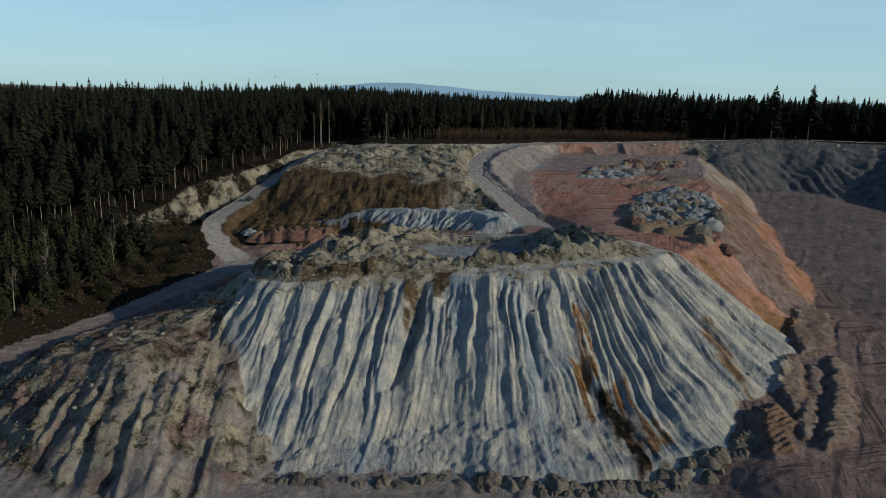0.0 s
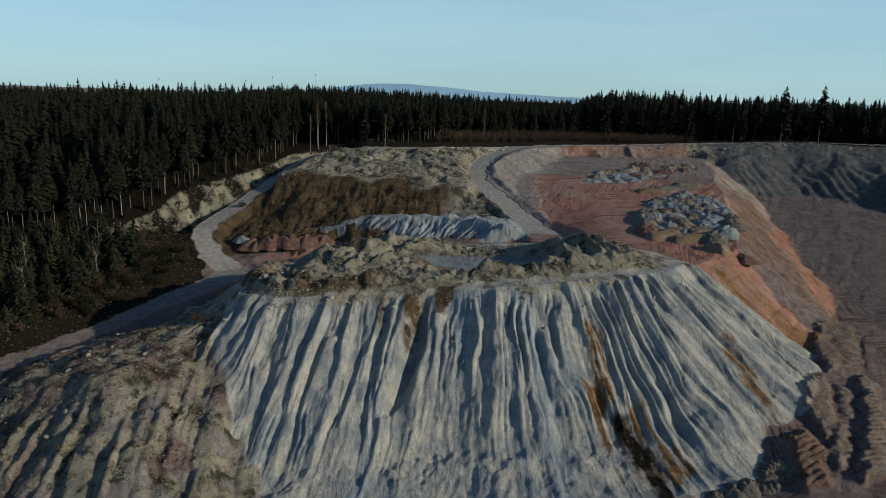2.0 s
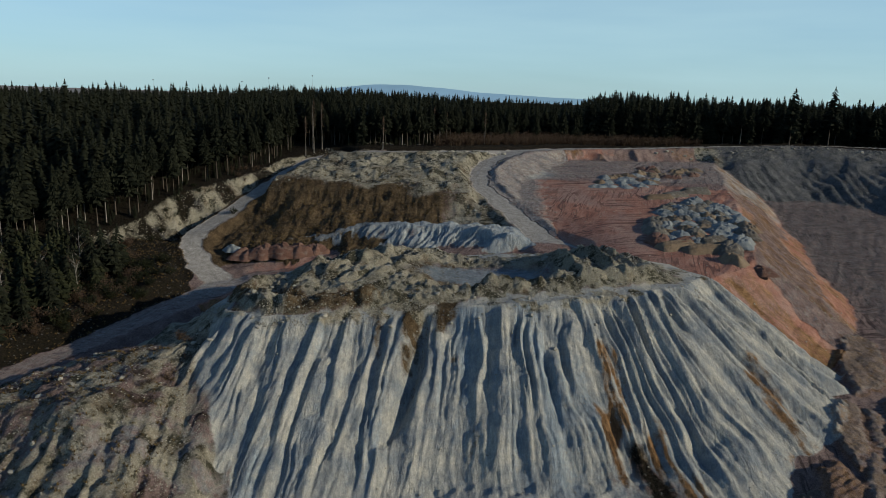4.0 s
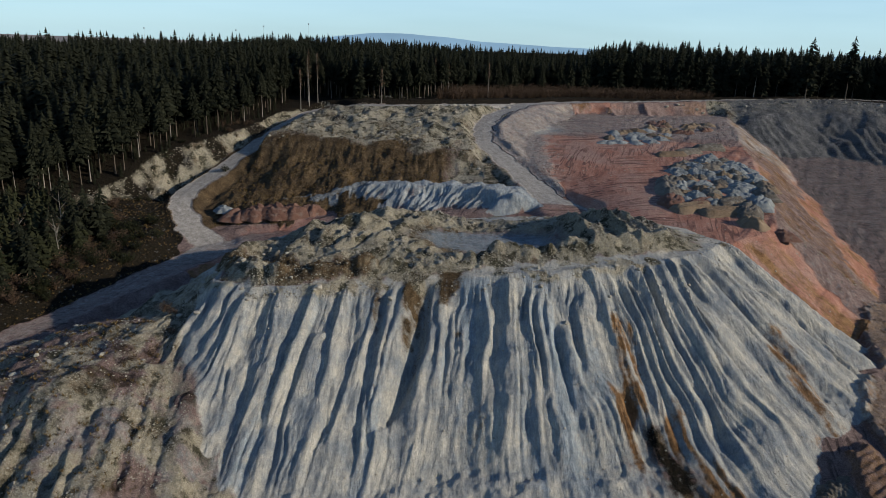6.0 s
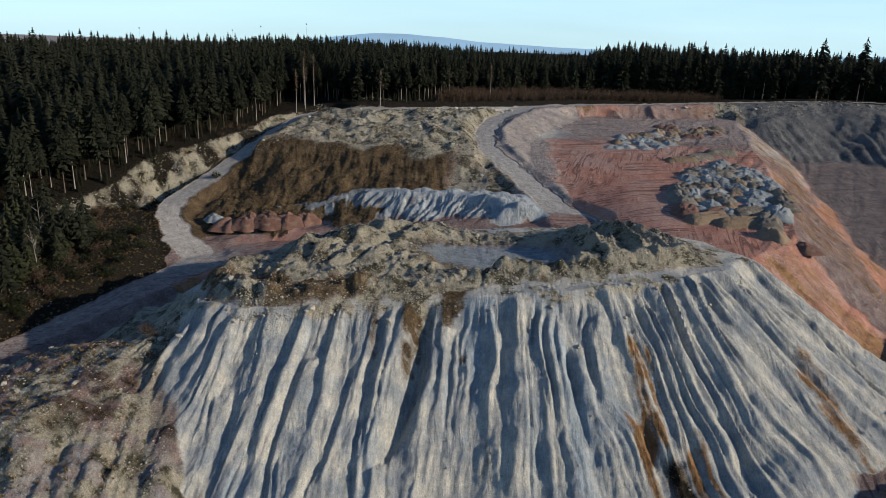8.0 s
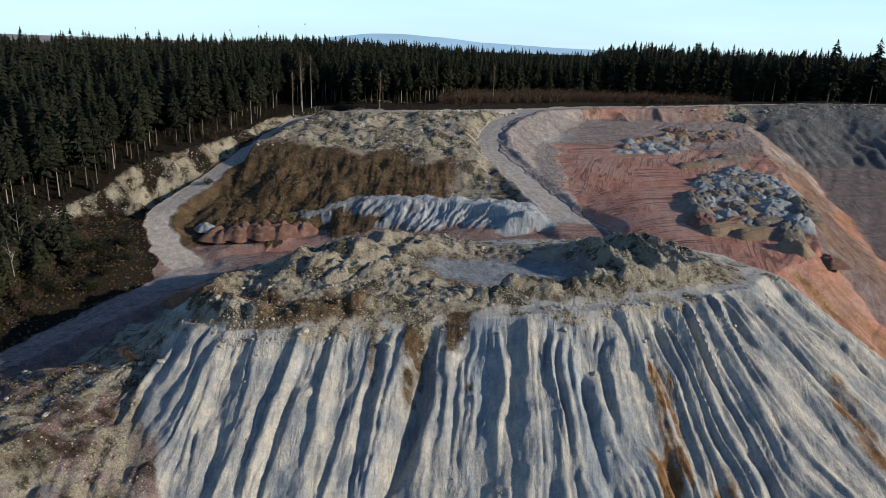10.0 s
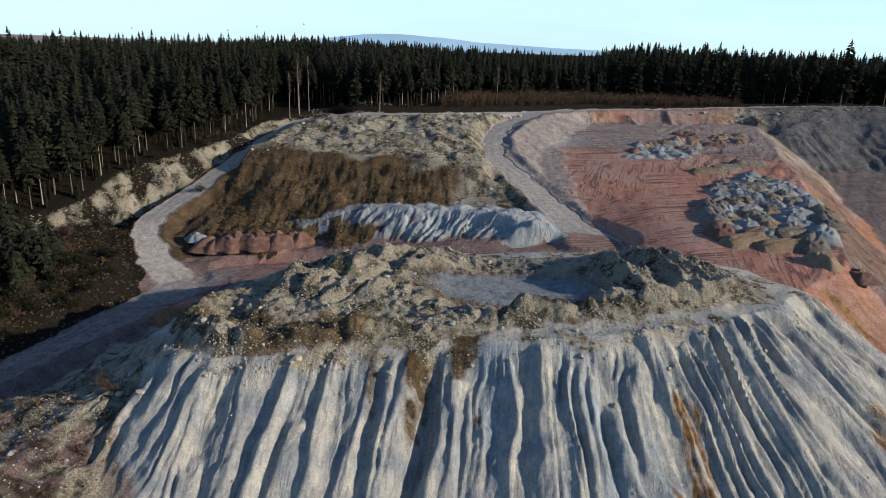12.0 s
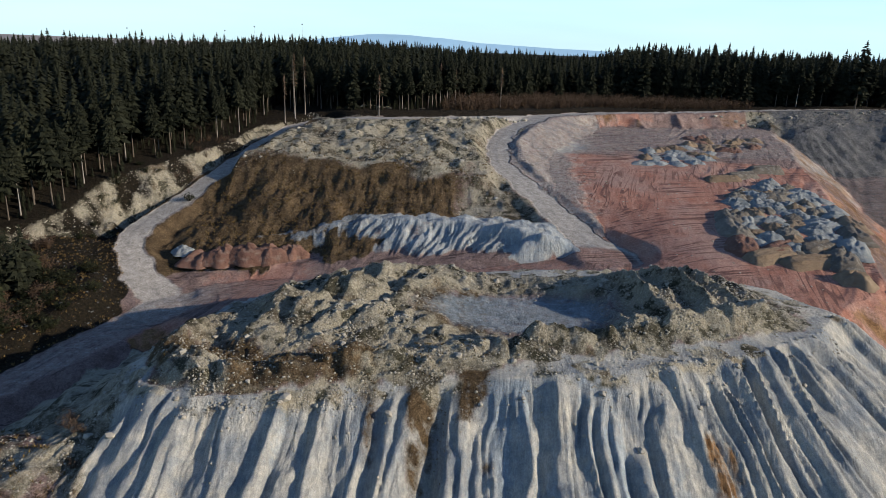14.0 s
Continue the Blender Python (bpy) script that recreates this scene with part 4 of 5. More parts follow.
for i in range(6):
    v, f = crown_shape(random.Random(90 + i), 20.6 + rnd.uniform(-2, 2), 5.0, 3.7, 23, 9, False)
    b = len(v)
    v += [(0.16 * math.cos(a), 0.16 * math.sin(a), z) for z in (-0.3, 12) for a in (0, 2.1, 4.2)]
    f += [(b + k, b + (k + 1) % 3, b + 3 + k) for k in range(3)] + [(b + (k + 1) % 3, b + 3 + (k + 1) % 3, b + 3 + k) for k in range(3)]
    shapes.append((np.array(v), np.array(f)))
rest = [(x, y, z, (0.7 + 0.46 * rnd.random() ** 1.5) * stature(x - 0.2 * (y - 330)), rnd.uniform(0, 6.28)) for x, y, z, d in (t for t in TREES if t not in edge_set)]
under = [t for t in TREES if t[3] < 14 and t[0] < 20]
rest += [(x + rnd.uniform(-2, 2), y + rnd.uniform(-2, 2), z - 1.3, rnd.uniform(0.11, 0.24), rnd.uniform(0, 6.28)) for x, y, z, d in under for _ in range(2)]
tagged(scatter_mesh("spruce_forest", shapes, rest, SPRUCE, rnd), "dense dark spruce forest behind the quarry", "forest", kind="stuff")


# ---- distance ----
def far_ridge(name, y, base, pts, colour, label, glow):
    """A ridge too far off to shift, its haze put into colour and glow."""
    xs = np.linspace(pts[0][0], pts[-1][0], 160)
    zs = np.interp(xs, [p[0] for p in pts], [p[1] for p in pts]) + 4 * fbm(xs / 160, xs * 0, 4, 201)
    verts, faces = [], []
    for x, z in zip(xs, zs):
        verts += [(x, y, base), (x, y + 260, z), (x, y + 700, base)]
    for i in range(len(xs) - 1):
        a = i * 3
        faces += [(a, a + 3, a + 4, a + 1), (a + 1, a + 4, a + 5, a + 2)]
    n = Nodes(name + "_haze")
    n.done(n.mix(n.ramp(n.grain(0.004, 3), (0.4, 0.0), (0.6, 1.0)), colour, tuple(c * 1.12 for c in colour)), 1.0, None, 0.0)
    # emission pales the ridge as haze would; the hills are no light source
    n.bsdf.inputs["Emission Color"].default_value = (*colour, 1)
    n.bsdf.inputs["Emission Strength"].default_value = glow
    return tagged(new(name, mesh_of(name, verts, faces, n.mat, True)), label, "hills", kind="structure")


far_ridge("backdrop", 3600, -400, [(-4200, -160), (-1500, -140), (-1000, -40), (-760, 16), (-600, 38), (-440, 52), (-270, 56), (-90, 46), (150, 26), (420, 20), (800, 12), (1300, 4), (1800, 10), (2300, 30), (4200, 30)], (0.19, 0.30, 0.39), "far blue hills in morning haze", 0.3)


# ---- spoil heaps ----
def heap_shape(seed, ridge=0.0):
    """A lumpy cone of tipped earth, one metre in radius and one high; ridge draws its top out along x."""
    r0 = random.Random(seed)
    off = r0.uniform(0, 90)
    rings, sides = 14, 38

    def bulk(x, y):
        r = min(1.0, math.hypot(x, y))
        lump = noise.noise(Vector((x * 2.6 + off, y * 2.6, off))) * 0.34 + noise.noise(Vector((x * 6 + off, y * 6, off))) * 0.24 + noise.noise(Vector((x * 13 + off, y * 13, off))) * 0.07
        return (1 - r ** 1.55) * (0.92 + 0.8 * lump) + 0.05 * lump - 0.12 * r * r

    verts, faces = [(0, 0, bulk(0, 0))], []
    for i in range(1, rings + 1):
        t = i / rings
        for k in range(sides):
            a = 2 * math.pi * k / sides
            q = t * (1 + 0.16 * math.sin(a * 2 + off) + 0.10 * math.sin(a * 5 + off * 2))
            x = q * math.cos(a)
            verts.append((x + math.copysign(ridge, x) * min(1, abs(x) * 4), q * math.sin(a), bulk(t * math.cos(a), t * math.sin(a))))
    for k in range(sides):
        faces.append((0, 1 + k, 1 + (k + 1) % sides))
    for i in range(rings - 1):
        for k in range(sides):
            a, b = 1 + i * sides + k, 1 + i * sides + (k + 1) % sides
            faces.append((a, a + sides, b + sides, b))
    return verts, faces


def heap_material(name, dark, light, streak):
    n = Nodes(name)
    info = n.tree.nodes.new("ShaderNodeObjectInfo").outputs["Random"]
    g = n.grain(1.2, 6, 0.7)
    c = n.mix(n.value("ADD", n.value("MULTIPLY", info, 0.5), n.value("MULTIPLY", n.ramp(g, (0.35, 0.0), (0.7, 1.0)), 0.5)), dark, light)
    c = n.mix(n.ramp(n.grain(3.0, 5), (0.52, 0.0), (0.68, 0.6)), c, streak)
    return n.done(c, 0.93, n.bump(n.grain(1.8, 8, 0.75), 1.0, 0.7), 0.12)


MARL = heap_material("blue_grey_marl_heaps", (0.095, 0.105, 0.106), (0.23, 0.243, 0.235), (0.27, 0.25, 0.21))
SAND = heap_material("tan_sand_heaps", (0.115, 0.08, 0.05), (0.215, 0.16, 0.105), (0.15, 0.10, 0.065))
RUST = heap_material("rusty_clay_heaps", (0.085, 0.043, 0.030), (0.165, 0.092, 0.066), (0.16, 0.125, 0.10))
CLOD = heap_material("grey_brown_clods", (0.065, 0.054, 0.042), (0.165, 0.145, 0.115), (0.20, 0.19, 0.165))
HEAPS = {}
for mat in (MARL, SAND, RUST, CLOD):
    for i in range(3):
        HEAPS[mat.name, i] = mesh_of("earth_mound", *heap_shape(300 + i * 7, 0.0), mat, True)
    HEAPS[mat.name, 3] = mesh_of("earth_mound", *heap_shape(331, 0.9), mat, True)


def heap(x, y, r, h, mat, label, group, turn=None, shape=None, sink=0.15):
    ob = new("earth_mound", HEAPS[mat.name, rnd.randrange(3) if shape is None else shape])
    z = ground_z(x, y) - sink
    ob.matrix_basis = Matrix.Translation((x, y, z)) @ Matrix.Rotation(rnd.uniform(0, 6.28) if turn is None else radians(turn), 4, "Z") @ Matrix.Diagonal((r, r * (rnd.uniform(0.8, 1.1) if shape is None else 1), h, 1))
    return tagged(ob, label, "heap", group)


rnd = random.Random(21)
EARTH_WORDS = {MARL.name: "blue-grey marl", SAND.name: "tan sand", CLOD.name: "grey-brown clods"}
CLUSTER_A = [(55, 195), (58, 212), (66, 230), (77, 238), (83, 226), (81, 207), (70, 192), (62, 187)]
for x, y in zip(*woods(CLUSTER_A, 3.5, rnd, 0.4)):
    kind_of = rnd.choice((MARL, MARL, MARL, MARL, MARL, SAND, CLOD)) if x + 0.4 * (y - 200) > 64 else rnd.choice((SAND, CLOD, MARL))
    heap(x, y, rnd.uniform(2.2, 3.9), rnd.uniform(0.9, 2.1), kind_of, "tipped heap of %s on the red bench" % EARTH_WORDS[kind_of.name], "grey heaps on the bench")
CLUSTER_B = [(46, 251), (51, 268), (60, 276), (70, 276), (76, 266), (68, 256)]
for x, y in zip(*woods(CLUSTER_B, 4.4, rnd, 0.35)):
    heap(x, y, rnd.uniform(2.4, 3.6), rnd.uniform(0.9, 1.5), rnd.choice((MARL, MARL, SAND)), "low tipped heap of grey marl near the rim", "heaps near the rim")
CLUSTER_C = [(68, 278), (76, 268), (92, 274), (94, 292), (74, 292)]
for x, y in zip(*woods(CLUSTER_C, 5.2, rnd, 0.35)):
    heap(x, y, rnd.uniform(2.6, 3.6), rnd.uniform(1.0, 1.8), rnd.choice((RUST, SAND)), "low tipped heap of rusty clay near the rim", "heaps near the rim")
for x, y, r, h, mat, turn in ((52.5, 190, 3.6, 2.0, RUST, 70), (54, 199, 3.6, 2.2, CLOD, 80), (56, 207, 3.2, 1.8, CLOD, 75), (55.5, 185, 3.4, 1.9, SAND, 20), (61.5, 182.6, 3.4, 1.9, SAND, 10), (59, 189, 3.2, 1.6, RUST, 40),
                              (68, 184, 3.6, 2.2, CLOD, 60), (73, 190, 3.4, 2.2, MARL, 60), (77.5, 198, 3.4, 2.0, CLOD, 70), (80.5, 205, 3.0, 1.8, SAND, 75), (66, 190, 3.0, 1.7, CLOD, 30), (80.6, 249, 3.0, 2.2, CLOD, 0),
                              (72, 243, 3.0, 1.6, CLOD, 20), (66, 239, 2.8, 1.5, SAND, 0)):
    heap(x, y, r, h, mat, "long tipped bank of tan and rusty earth on the bench", "large heaps on the bench", turn, 3)
heap(65, 174.4, 3.4, 2.6, SAND, "steep heap of tan sand at the bench edge", "large heaps on the bench")
heap(71, 172.5, 3.4, 1.8, RUST, "low heap of rusty earth at the bench edge", "large heaps on the bench")
# red heaps at the foot of the brown hill
for x, y, r, h in ((-53, 199.4, 4.6, 2.8), (-48.5, 198.8, 5.0, 3.4), (-44, 199.2, 5.2, 3.2), (-39.5, 199.8, 4.8, 3.4), (-35, 201, 4.6, 3.0)):
    heap(x, y, r, h, RUST, "red clay heap at the foot of the brown hill", "red heaps by the junction", None, None, 1.3)
heap(-57.5, 201, 3.0, 1.8, MARL, "grey clay heap at the foot of the brown hill", "red heaps by the junction")
# clods in a row along the foot of the mound
row = curve([(8, 100.5), (20, 99.5), (30, 100), (38, 101.5), (45, 104), (51, 107.5), (55.5, 110.5)], 5)
for x, y in row:
    heap(x + rnd.uniform(-0.5, 0.5), y + rnd.uniform(-0.8, 0.8), rnd.uniform(1.3, 2.4), rnd.uniform(0.8, 1.7), CLOD, "rounded clod heap in the row at the mound's foot", "row of clods", sink=0.35)
    if rnd.random() < 0.55:
        heap(x + rnd.uniform(-0.5, 0.5), y - 2.4 + rnd.uniform(-0.5, 0.5), rnd.uniform(1.0, 1.7), rnd.uniform(0.6, 1.1), CLOD, "rounded clod heap in the row at the mound's foot", "row of clods")
for x, y in curve([(-30, 98), (-18, 97.5), (-6, 98.5), (5, 100)], 5):
    heap(x + rnd.uniform(-1, 1), y + rnd.uniform(-1, 1), rnd.uniform(1.2, 2.2), rnd.uniform(0.6, 1.3), CLOD, "rounded clod heap in the row at the mound's foot", "row of clods")


# ---- stones ----
def stone_shape(seed):
    r0 = random.Random(seed)
    bm = bmesh.new()
    bmesh.ops.create_icosphere(bm, subdivisions=1, radius=1.0)
    for v in bm.verts:
        v.co *= r0.uniform(0.72, 1.15)
        v.co.z *= 0.72
    verts, faces = [tuple(v.co) for v in bm.verts], [tuple(v.index for v in f.verts) for f in bm.faces]
    bm.free()
    return verts, faces


STONES = [stone_shape(500 + i) for i in range(8)]


def places(weight, count, rnd, box, rows=None):
    """Random places drawn by a weight laid over the ground grid, inside a box."""
    area = np.zeros(PX.shape)
    area[:-1, :-1] = np.outer(np.diff(GY), np.diff(GX))
    w = weight * area * (PX > box[0]) * (PX < box[2]) * (PY > box[1]) * (PY < box[3])
    w = w.ravel()
    gen = np.random.default_rng(rnd.randrange(10 ** 6))
    pick = gen.choice(len(w), count, p=w / w.sum())
    i, j = np.unravel_index(pick, PX.shape)
    x = GX[j] + gen.random(count) * (GX[np.minimum(j + 1, len(GX) - 1)] - GX[j])
    y = GY[i] + gen.random(count) * (GY[np.minimum(i + 1, len(GY) - 1)] - GY[i])
    return x, y, terrain(x, y)[0]


rnd = random.Random(33)
shapes = [(np.array(v), np.array(f)) for v, f in STONES]
STONY = W["rubble"] * (0.25 + np.clip(fbm(PX / 5, PY / 5, 3, 301) + 0.2, 0, 1))
for name, label, weight, count, box, lo, hi in (
        ("rubble", "pale limestone rubble strewn over the mound top", STONY * (TOP == 1), 17000, (-45, 128, 52, 176), 0.06, 0.25),
        ("hill_rubble", "pale stones strewn over the brown hill", STONY * (TOP == 3), 7000, (-60, 200, 30, 300), 0.07, 0.22),
        ("shoulder_rubble", "pale stones strewn over the gravelly shoulder", (TOP == 2) * (0.15 + np.clip(fbm(PX / 5, PY / 5, 3, 302), 0, 1)), 6000, (-90, 95, -35, 145), 0.05, 0.2),
        ("roadside_rubble", "grey stones on the brushy bank beside the road", (TOP == 8) * step(PX, -100, -84) * 1.0, 900, (-110, 110, -60, 205), 0.08, 0.3),
        ("cliff_rubble", "pale stones on the rock cut below the forest", (TOP == 7) * 1.0, 2200, (-130, 170, -40, 290), 0.08, 0.24),
        ("rim_rubble", "stones on the upper edge of the east wall", (TOP == 9) * MASKS["upper"].reshape(PX.shape), 600, (95, 270, 200, 345), 0.15, 0.55),
        ("face_rubble", "small stones caught on the clay face", (TOP == 1) * W["clay"] * (step(MASKS["mout"].reshape(PX.shape), 6, 1) + 0.12), 1300, (-45, 100, 62, 150), 0.07, 0.24),
        ("bench_rubble", "stones in the bands of the bench slope", (TOP == 4) * (W["rubble"] + 0.02), 900, (20, 120, 110, 260), 0.1, 0.3)):
    x, y, z = places(weight, count, rnd, box)
    pl = [(a, b, c - 0.03, lo * (hi / lo) ** (rnd.random() ** 1.7), rnd.uniform(0, 6.28)) for a, b, c in zip(x, y, z)]
    tagged(scatter_mesh(name, shapes, pl, GREYSTONE if name in ("roadside_rubble", "rim_rubble") else STONE, rnd), label, "stones", kind="stuff")
BOULDERS = [mesh_of("boulder", v, f, STONE) for v, f in STONES]


def boulder(x, y, z, s, label, group):
    ob = new("boulder", rnd.choice(BOULDERS))
    ob.matrix_basis = Matrix.Translation((x, y, z + 0.1 * s)) @ Euler((rnd.uniform(-0.3, 0.3), rnd.uniform(-0.3, 0.3), rnd.uniform(0, 6.28))).to_matrix().to_4x4() @ Matrix.Diagonal((s * rnd.uniform(0.8, 1.3), s, s * rnd.uniform(0.8, 1.1), 1))
    return tagged(ob, label, "boulder", group)


for weight, count, box, label, group, lo, hi in (
        (STONY * (TOP == 1), 70, (-45, 128, 52, 176), "pale limestone boulder on the rubble of the mound", "boulders on the mound", 0.28, 0.55),
        ((TOP == 2) * 1.0, 16, (-85, 105, -38, 140), "pale boulder on the gravelly shoulder", "boulders on the shoulder", 0.3, 0.6),
        ((TOP == 1) * W["clay"] * step(MASKS["mout"].reshape(PX.shape), 9, 3), 26, (-42, 110, 58, 150), "grey boulder lodged on the clay face", "boulders on the clay face", 0.3, 0.55),
        (STONY * (TOP == 3), 26, (-55, 205, 25, 295), "pale boulder on the brown hill", "boulders on the hill", 0.4, 0.8)):
    x, y, z = places(weight, count, rnd, box)
    for a, b, c in zip(x, y, z):
        boulder(a, b, c, rnd.uniform(lo, hi), label, group)
for (ax, ay), (bx, by), count in (((-8, 272), (4, 277), 7), ((4, 277), (20, 288), 12), ((84, 317), (150, 330), 16), ((150, 330), (185, 318), 8)):
    for i in range(count):
        t = (i + rnd.uniform(0.1, 0.9)) / count
        x, y = ax + (bx - ax) * t, ay + (by - ay) * t + rnd.uniform(-0.4, 0.4)
        boulder(x, y, ground_z(x, y), rnd.uniform(0.5, 1.1), "pale boulder set along the rim road", "boulders along the rim")
boulder(-20.3, 132.6, ground_z(-20.3, 132.6), 0.8, "grey boulder lodged at the top of the clay face", "boulders on the clay face")


# ---- brush ----
def bush_shape(seed, h, w, stems, leafy):
    """Twigs fanned out from the ground, with small leaf or twig sprays."""
    r0 = random.Random(seed)
    verts, faces = [], []
    for _ in range(stems):
        a, out = r0.uniform(0, 6.28), w * math.sqrt(r0.random())
        L = h * r0.uniform(0.55, 1.0) * (1 - 0.35 * out / w)
        bx, by = 0.25 * out * math.cos(a), 0.25 * out * math.sin(a)
        tx, ty = out * math.cos(a), out * math.sin(a)
        b = len(verts)
        sx, sy = 0.035 * math.sin(a), -0.035 * math.cos(a)
        verts += [(bx - sx, by - sy, 0), (bx + sx, by + sy, 0), (tx, ty, L)]
        faces.append((b, b + 1, b + 2))
        for i in range(leafy):
            t = r0.uniform(0.3, 1.0)
            px, py, pz = bx + (tx - bx) * t, by + (ty - by) * t, L * t
            q, e = r0.uniform(0, 6.28), r0.uniform(-0.2, 0.9)
            s = r0.uniform(0.25, 0.6)
            dx, dy, dz = math.cos(q) * math.cos(e) * s, math.sin(q) * math.cos(e) * s, math.sin(e) * s
            b = len(verts)
            verts += [(px, py, pz), (px + dx - dy * 0.16, py + dy + dx * 0.16, pz + dz), (px + dx * 1.1 + dy * 0.16, py + dy * 1.1 - dx * 0.16, pz + dz * 0.8)]
            faces.append((b, b + 1, b + 2))
    return verts, faces


def birch(seed, h, label):
    """A bare winter birch: pale stem, limbs, a haze of twigs."""
    r0 = random.Random(seed)
    tree = tagged(new("birch"), label, "tree", "bare trees beside the road")
    part("trunk", mesh_of("trunk", *trunk_shape(r0, h, 0.012 * h, 6, 0.08), PALE_BARK, True), tree, "slender pale stem")
    twv, twf = [], []
    for i in range(9):
        a, z0, L = r0.uniform(0, 6.28), h * r0.uniform(0.35, 0.85), h * r0.uniform(0.14, 0.28)
        ca, sa = math.cos(a), math.sin(a)
        w = 0.05
        tip = (L * 0.75 * ca, L * 0.75 * sa, z0 + L * 0.8)
        lv = [(-w * sa, w * ca, z0), (w * sa, -w * ca, z0), (0, 0, z0 + 2 * w), tip]
        part("limb", mesh_of("limb", lv, [(0, 1, 3), (1, 2, 3), (2, 0, 3)], PALE_BARK), tree)
        for k in range(26):
            t = r0.uniform(0.3, 1.1)
            p = (tip[0] * t, tip[1] * t, z0 + L * 0.8 * t)
            q, e, s = r0.uniform(0, 6.28), r0.uniform(-0.3, 1.1), r0.uniform(0.5, 1.3)
            d = (math.cos(q) * math.cos(e) * s, math.sin(q) * math.cos(e) * s, math.sin(e) * s)
            b = len(twv)
            twv += [p, (p[0] + d[0] - d[1] * 0.03, p[1] + d[1] + d[0] * 0.03, p[2] + d[2]), (p[0] + d[0] + d[1] * 0.03, p[1] + d[1] - d[0] * 0.03, p[2] + d[2])]
            twf.append((b, b + 1, b + 2))
    part("crown", mesh_of("crown", twv, twf, TWIG), tree, "haze of bare brown twigs")
    return tree


rnd = random.Random(55)
# young spruces crowding the low ground beside the road
YOUNG = [(-80, 187), (-77.5, 174), (-81, 158), (-85, 143), (-94, 126), (-112, 104), (-140, 74), (-190, 80), (-150, 142), (-118, 172), (-99, 196)]
young_protos = []
for i, (hh, wd) in enumerate(((9.0, 2.3), (7.0, 2.0), (11.0, 2.6), (5.5, 1.8))):
    r0 = random.Random(700 + i)
    t = tagged(new("young_spruce"), "young dark green spruce crowding the low bank", "tree", "young spruces by the road")
    part("trunk", mesh_of("trunk", *trunk_shape(r0, hh * 0.95, 0.1), BARK, True), t)
    part("crown", mesh_of("crown", *crown_shape(r0, hh, 0.4, wd, 16, 10, True), OLIVE if i % 2 else SPRUCE), t)
    young_protos.append(t)
x, y = woods(YOUNG, 3.2, rnd)
near = sorted(zip(x, y), key=lambda p: inside(np.array([p[0]]), np.array([p[1]]), YOUNG)[0], reverse=True)
for i, (a, b) in enumerate(near[:230]):
    s = rnd.uniform(0.7, 1.15)
    m = Matrix.Translation((a, b, ground_z(a, b) - 0.15)) @ Matrix.Rotation(rnd.uniform(0, 6.28), 4, "Z") @ Matrix.Diagonal((s, s, s, 1))
    if i < 4:
        young_protos[i].matrix_basis = m
    else:
        copy_thing(rnd.choice(young_protos), m).matrix_basis = m
young_shapes = []
for i in range(3):
    v, f = crown_shape(random.Random(740 + i), 8.5, 0.4, 2.3, 9, 7, False)
    young_shapes.append((np.array(v), np.array(f)))
if len(near) > 230:
    tagged(scatter_mesh("young_spruces", young_shapes, [(a, b, ground_z(a, b), rnd.uniform(0.8, 1.2), rnd.uniform(0, 6.28)) for a, b in near[230:]], OLIVE, rnd), "thicket of young spruces on the low ground", "thicket", kind="stuff")
birches = [birch(800 + i, hh, "bare birch with pale stem beside the haul road") for i, hh in enumerate((11, 9, 13))]
spots = [(-81, 166), (-87, 156), (-86, 146), (-90, 140), (-92, 133), (-95, 130), (-97, 124), (-93, 146), (-100, 121), (-104, 117), (-90, 168), (-85, 175), (-99, 128), (-106, 112), (-95, 138), (-88, 150), (-82, 180), (-94, 160)]
for i, (a, b) in enumerate(spots):
    s = rnd.uniform(0.75, 1.1)
    m = Matrix.Translation((a, b, ground_z(a, b) - 0.1)) @ Matrix.Rotation(rnd.uniform(0, 6.28), 4, "Z") @ Matrix.Diagonal((s, s, s, 1))
    if i < 3:
        birches[i].matrix_basis = m
    else:
        copy_thing(birches[i % 3], m).matrix_basis = m
# bushes
SHRUBS = {"brown": [mesh_of("shrub", *bush_shape(900 + i, 2.4, 1.5, 26, 5), TWIG) for i in range(3)], "green": [mesh_of("shrub", *bush_shape(920 + i, 1.9, 1.3, 24, 9), OLIVE) for i in range(3)]}


def shrub(x, y, s, kind, label, group):
    ob = new("shrub", rnd.choice(SHRUBS[kind]))
    ob.matrix_basis = Matrix.Translation((x, y, ground_z(x, y) - 0.1)) @ Matrix.Rotation(rnd.uniform(0, 6.28), 4, "Z") @ Matrix.Diagonal((s, s, s, 1))
    return tagged(ob, label, "shrub", group)


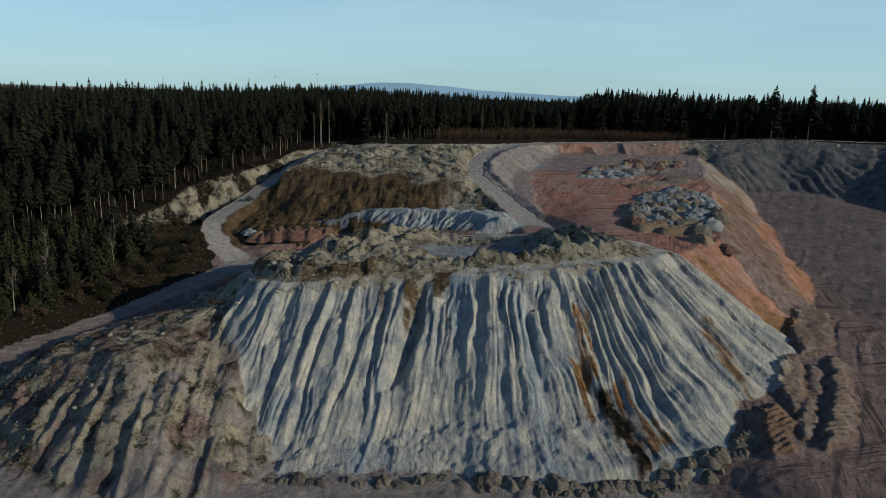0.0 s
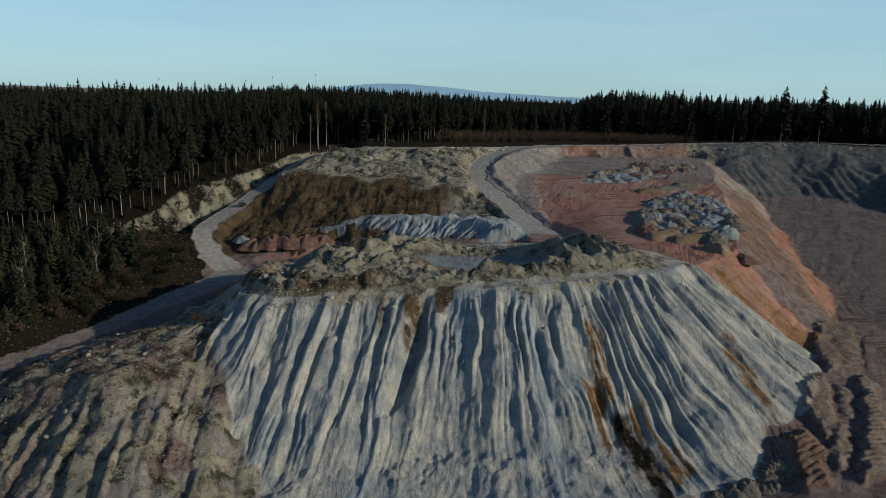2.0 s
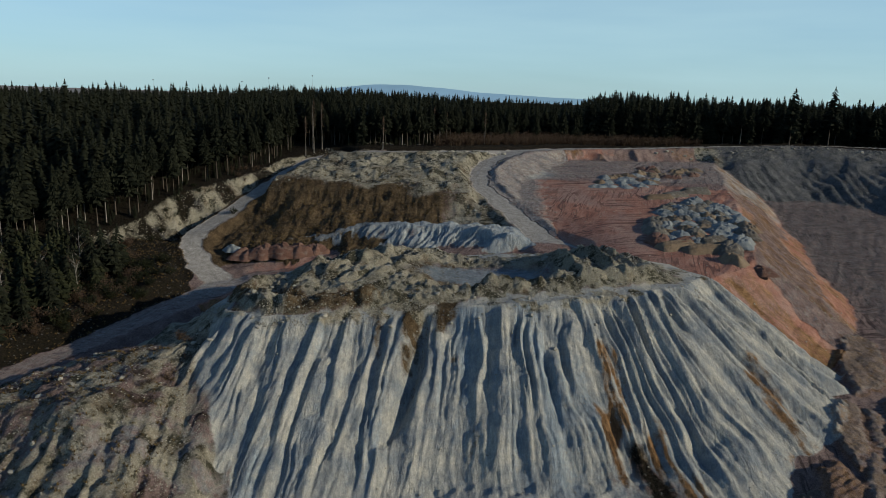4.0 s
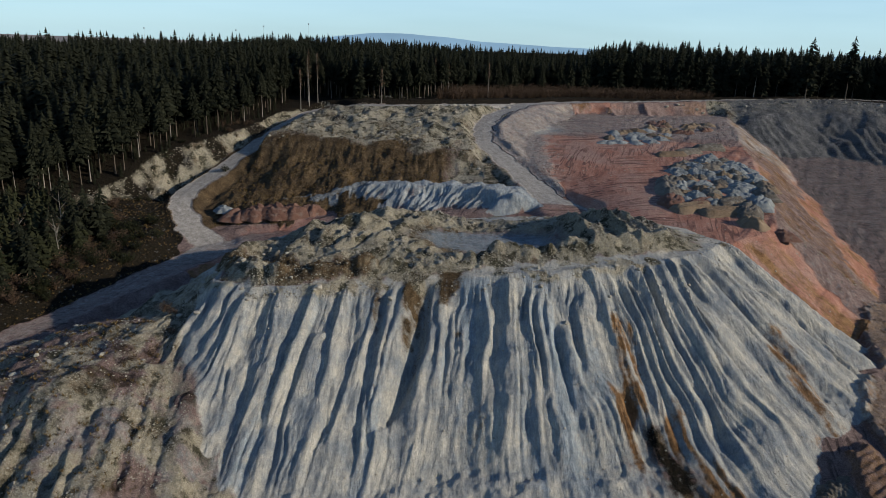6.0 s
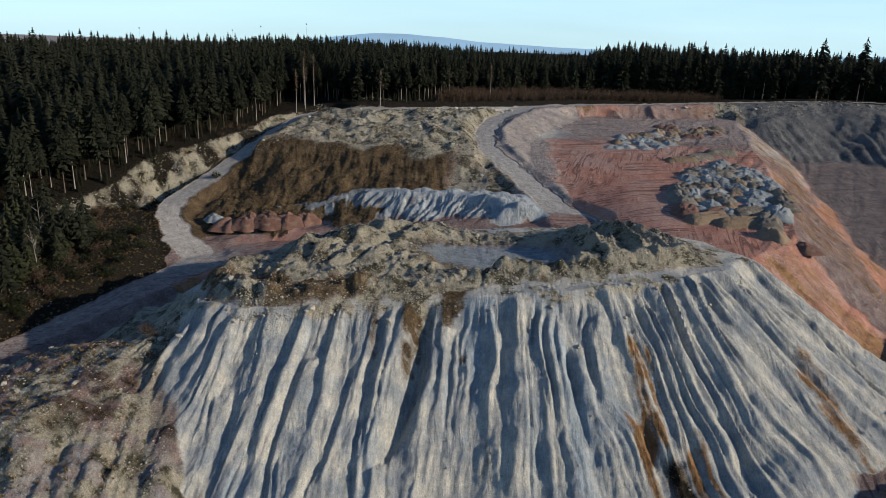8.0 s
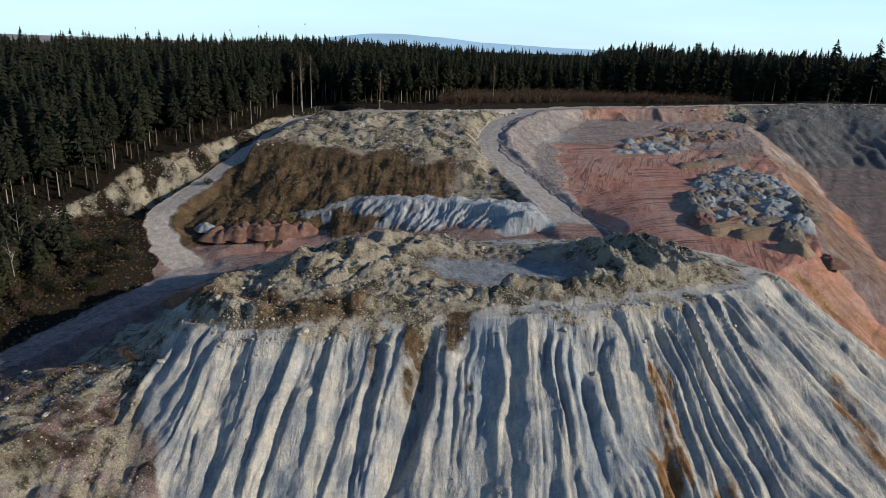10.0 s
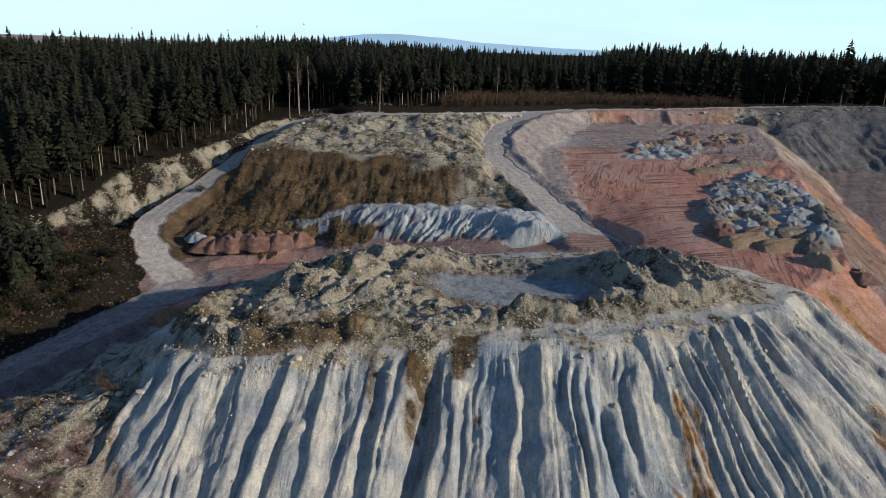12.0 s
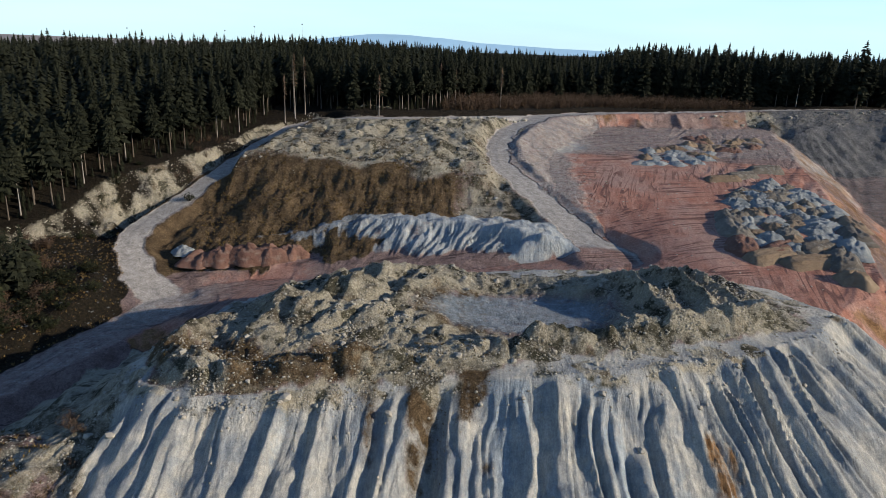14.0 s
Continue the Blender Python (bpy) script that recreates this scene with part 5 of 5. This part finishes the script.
for (ax, ay, bx, by), count, kind, lo, hi, label, group in (
        ((-84, 150, -66, 192), 60, "green", 0.8, 1.8, "low dark green bush on the stony bank", "bushes on the bank"), ((-92, 132, -72, 180), 95, "brown", 0.8, 1.6, "bare brown bush on the stony bank", "bushes on the bank"),
        ((-100, 185, -78, 200), 22, "brown", 0.8, 1.5, "reddish brown bush in the clearing below the cut", "bushes in the clearing"), ((-82, 204, -66, 230), 30, "green", 0.5, 1.1, "dark bush at the foot of the rock cut", "bushes below the cut"),
        ((-72, 226, -60, 252), 30, "brown", 0.5, 1.0, "brown bush beside the ramp", "bushes below the cut"), ((-48, 120, -42, 140), 9, "brown", 0.5, 0.9, "brown bush on the shaded side of the mound", "bushes on the mound")):
    for _ in range(count):
        px, py = rnd.uniform(ax, bx), rnd.uniform(ay, by)
        if W["road"][np.searchsorted(GY, py), np.searchsorted(GX, px)] < 0.02 and float(along(px, py, RAMP)[0]) > 5 and float(along(px, py, ROAD_LEFT)[0]) > 6.5:
            shrub(px, py, rnd.uniform(lo, hi), kind, label, group)
shrub(-63.2, 220.5, 1.2, "green", "single dark bush at the edge of the ramp", "bushes below the cut")
# brown winter brush along the rim, in front of the woods
RIM_BRUSH = [(-6, 284), (6, 290), (24, 305), (48, 320), (84, 328), (112, 336), (110, 350), (60, 360), (24, 350), (4, 328), (-6, 300)]
bx, by = woods(RIM_BRUSH, 1.9, rnd)
brush_shapes = [(np.array(v), np.array(f)) for v, f in (bush_shape(940 + i, 3.0, 1.5, 16, 5) for i in range(4))]
bz = terrain(bx, by)[0]
tagged(scatter_mesh("rim_brush", brush_shapes, [(a, b, c - 0.1, rnd.uniform(0.7, 2.0), rnd.uniform(0, 6.28)) for a, b, c in zip(bx, by, bz) if rnd.random() < 0.8], TWIG, rnd), "reddish brown winter brush along the rim", "brush", kind="stuff")
# dry grass
tuft = [(np.array(v), np.array(f)) for v, f in (bush_shape(960 + i, 0.42, 0.4, 16, 0) for i in range(4))]
STRAW = leaf_material("dry_grass", (0.06, 0.04, 0.016), (0.17, 0.115, 0.048))
for name, label, weight, count, box in (("dry_grass", "dry brown grass on the clay face", (TOP == 1) * np.clip(W["brown"] - 0.35, 0, 1) * step(MASKS["mout"].reshape(PX.shape), 16, 11), 1400, (-45, 100, 60, 145)), ("hill_grass", "dry brown grass on the hill slope", (TOP == 3) * W["brown"], 2600, (-60, 195, 20, 245)),
                                        ("shoulder_grass", "dry grass on the gravelly shoulder", (TOP == 2) * W["brown"], 1200, (-85, 95, -38, 140)), ("bank_grass", "dark dry grass beside the road", (TOP == 8) * 1.0, 2500, (-110, 110, -60, 205))):
    x, y, z = places(weight, count, rnd, box)
    tagged(scatter_mesh(name, tuft, [(a, b, c - 0.05, rnd.uniform(0.6, 1.6) * (0.55 if name == "dry_grass" else 1), rnd.uniform(0, 6.28)) for a, b, c in zip(x, y, z)], STRAW, rnd), label, "grass", kind="stuff")


# ---- single trees and masts on the skyline ----
def pine(seed, h, label):
    """A tall open-crowned pine standing above the rest."""
    r0 = random.Random(seed)
    tree = tagged(new("pine"), label, "tree", "tall trees above the forest")
    part("trunk", mesh_of("trunk", *trunk_shape(r0, h * 0.97, 0.28), BARK, True), tree)
    part("crown", mesh_of("crown", *crown_shape(r0, h, h * 0.3, 4.3, 24, 10, True), SPRUCE), tree)
    return tree


for i, (x, y, top_z) in enumerate(((150.4, 337.3, 27.2), (169.5, 341, 28.3), (108, 352, 22.5), (-22.5, 306, 20.2))):
    g = ground_z(x, y)
    pine(600 + i, top_z - g, "tall open-crowned spruce standing above the forest").matrix_basis = Matrix.Translation((x, y, g - 0.2))
for i, (x, y, h) in enumerate(((-50.6, 276, 19), (-48.2, 279, 17), (-53, 273, 14), (-7.5, 300, 14), (-5.2, 301, 13), (-10, 299, 13.5), (-2.5, 303, 12), (-25, 273, 12), (13, 306, 13), (-52, 281, 16))):
    r0 = random.Random(640 + i)
    t = tagged(new("dead_spruce"), "tall dead spruce with pale bare trunk", "tree", "dead trees at the forest edge")
    part("trunk", mesh_of("trunk", *trunk_shape(r0, h, 0.14, 6, 0.03), PALE_BARK, True), t)
    part("crown", mesh_of("crown", *crown_shape(r0, h, h * 0.55, 0.9, 9, 5, True), TWIG), t, "sparse dead twigs")
    t.matrix_basis = Matrix.Translation((x, y, ground_z(x, y) - 0.2))
_n = Nodes("galvanised_steel")
_n.bsdf.inputs["Metallic"].default_value = 0.6
METAL = _n.done(_n.mix(_n.grain(2.0), (0.2, 0.21, 0.22), (0.32, 0.33, 0.34)), 0.5)
for x, top_z, w in ((-120.9, 31, 0.2), (-157.6, 28, 0.18), (-180.4, 24.4, 0.15), (-255.7, 23.5, 0.15)):
    g = ground_z(x, 620)
    mast = tagged(new("mast"), "thin steel mast rising behind the forest", "mast", "masts behind the forest")
    part("pole", mesh_of("pole", *trunk_shape(random.Random(1), top_z - g, w * 1.6, 6, 0.0), METAL, True), mast)
    hv = [(sx * 0.45, sy * 0.3, sz) for sz in (-0.5, 0.4) for sx, sy in ((-1, -1), (1, -1), (1, 1), (-1, 1))]
    head = part("antenna", mesh_of("antenna", hv, [(0, 3, 2, 1), (4, 5, 6, 7), (0, 1, 5, 4), (1, 2, 6, 5), (2, 3, 7, 6), (3, 0, 4, 7)], METAL), mast, "small antenna box")
    head.location = (0, 0, top_z - g - 0.4)
    mast.location = (x, 620, g)
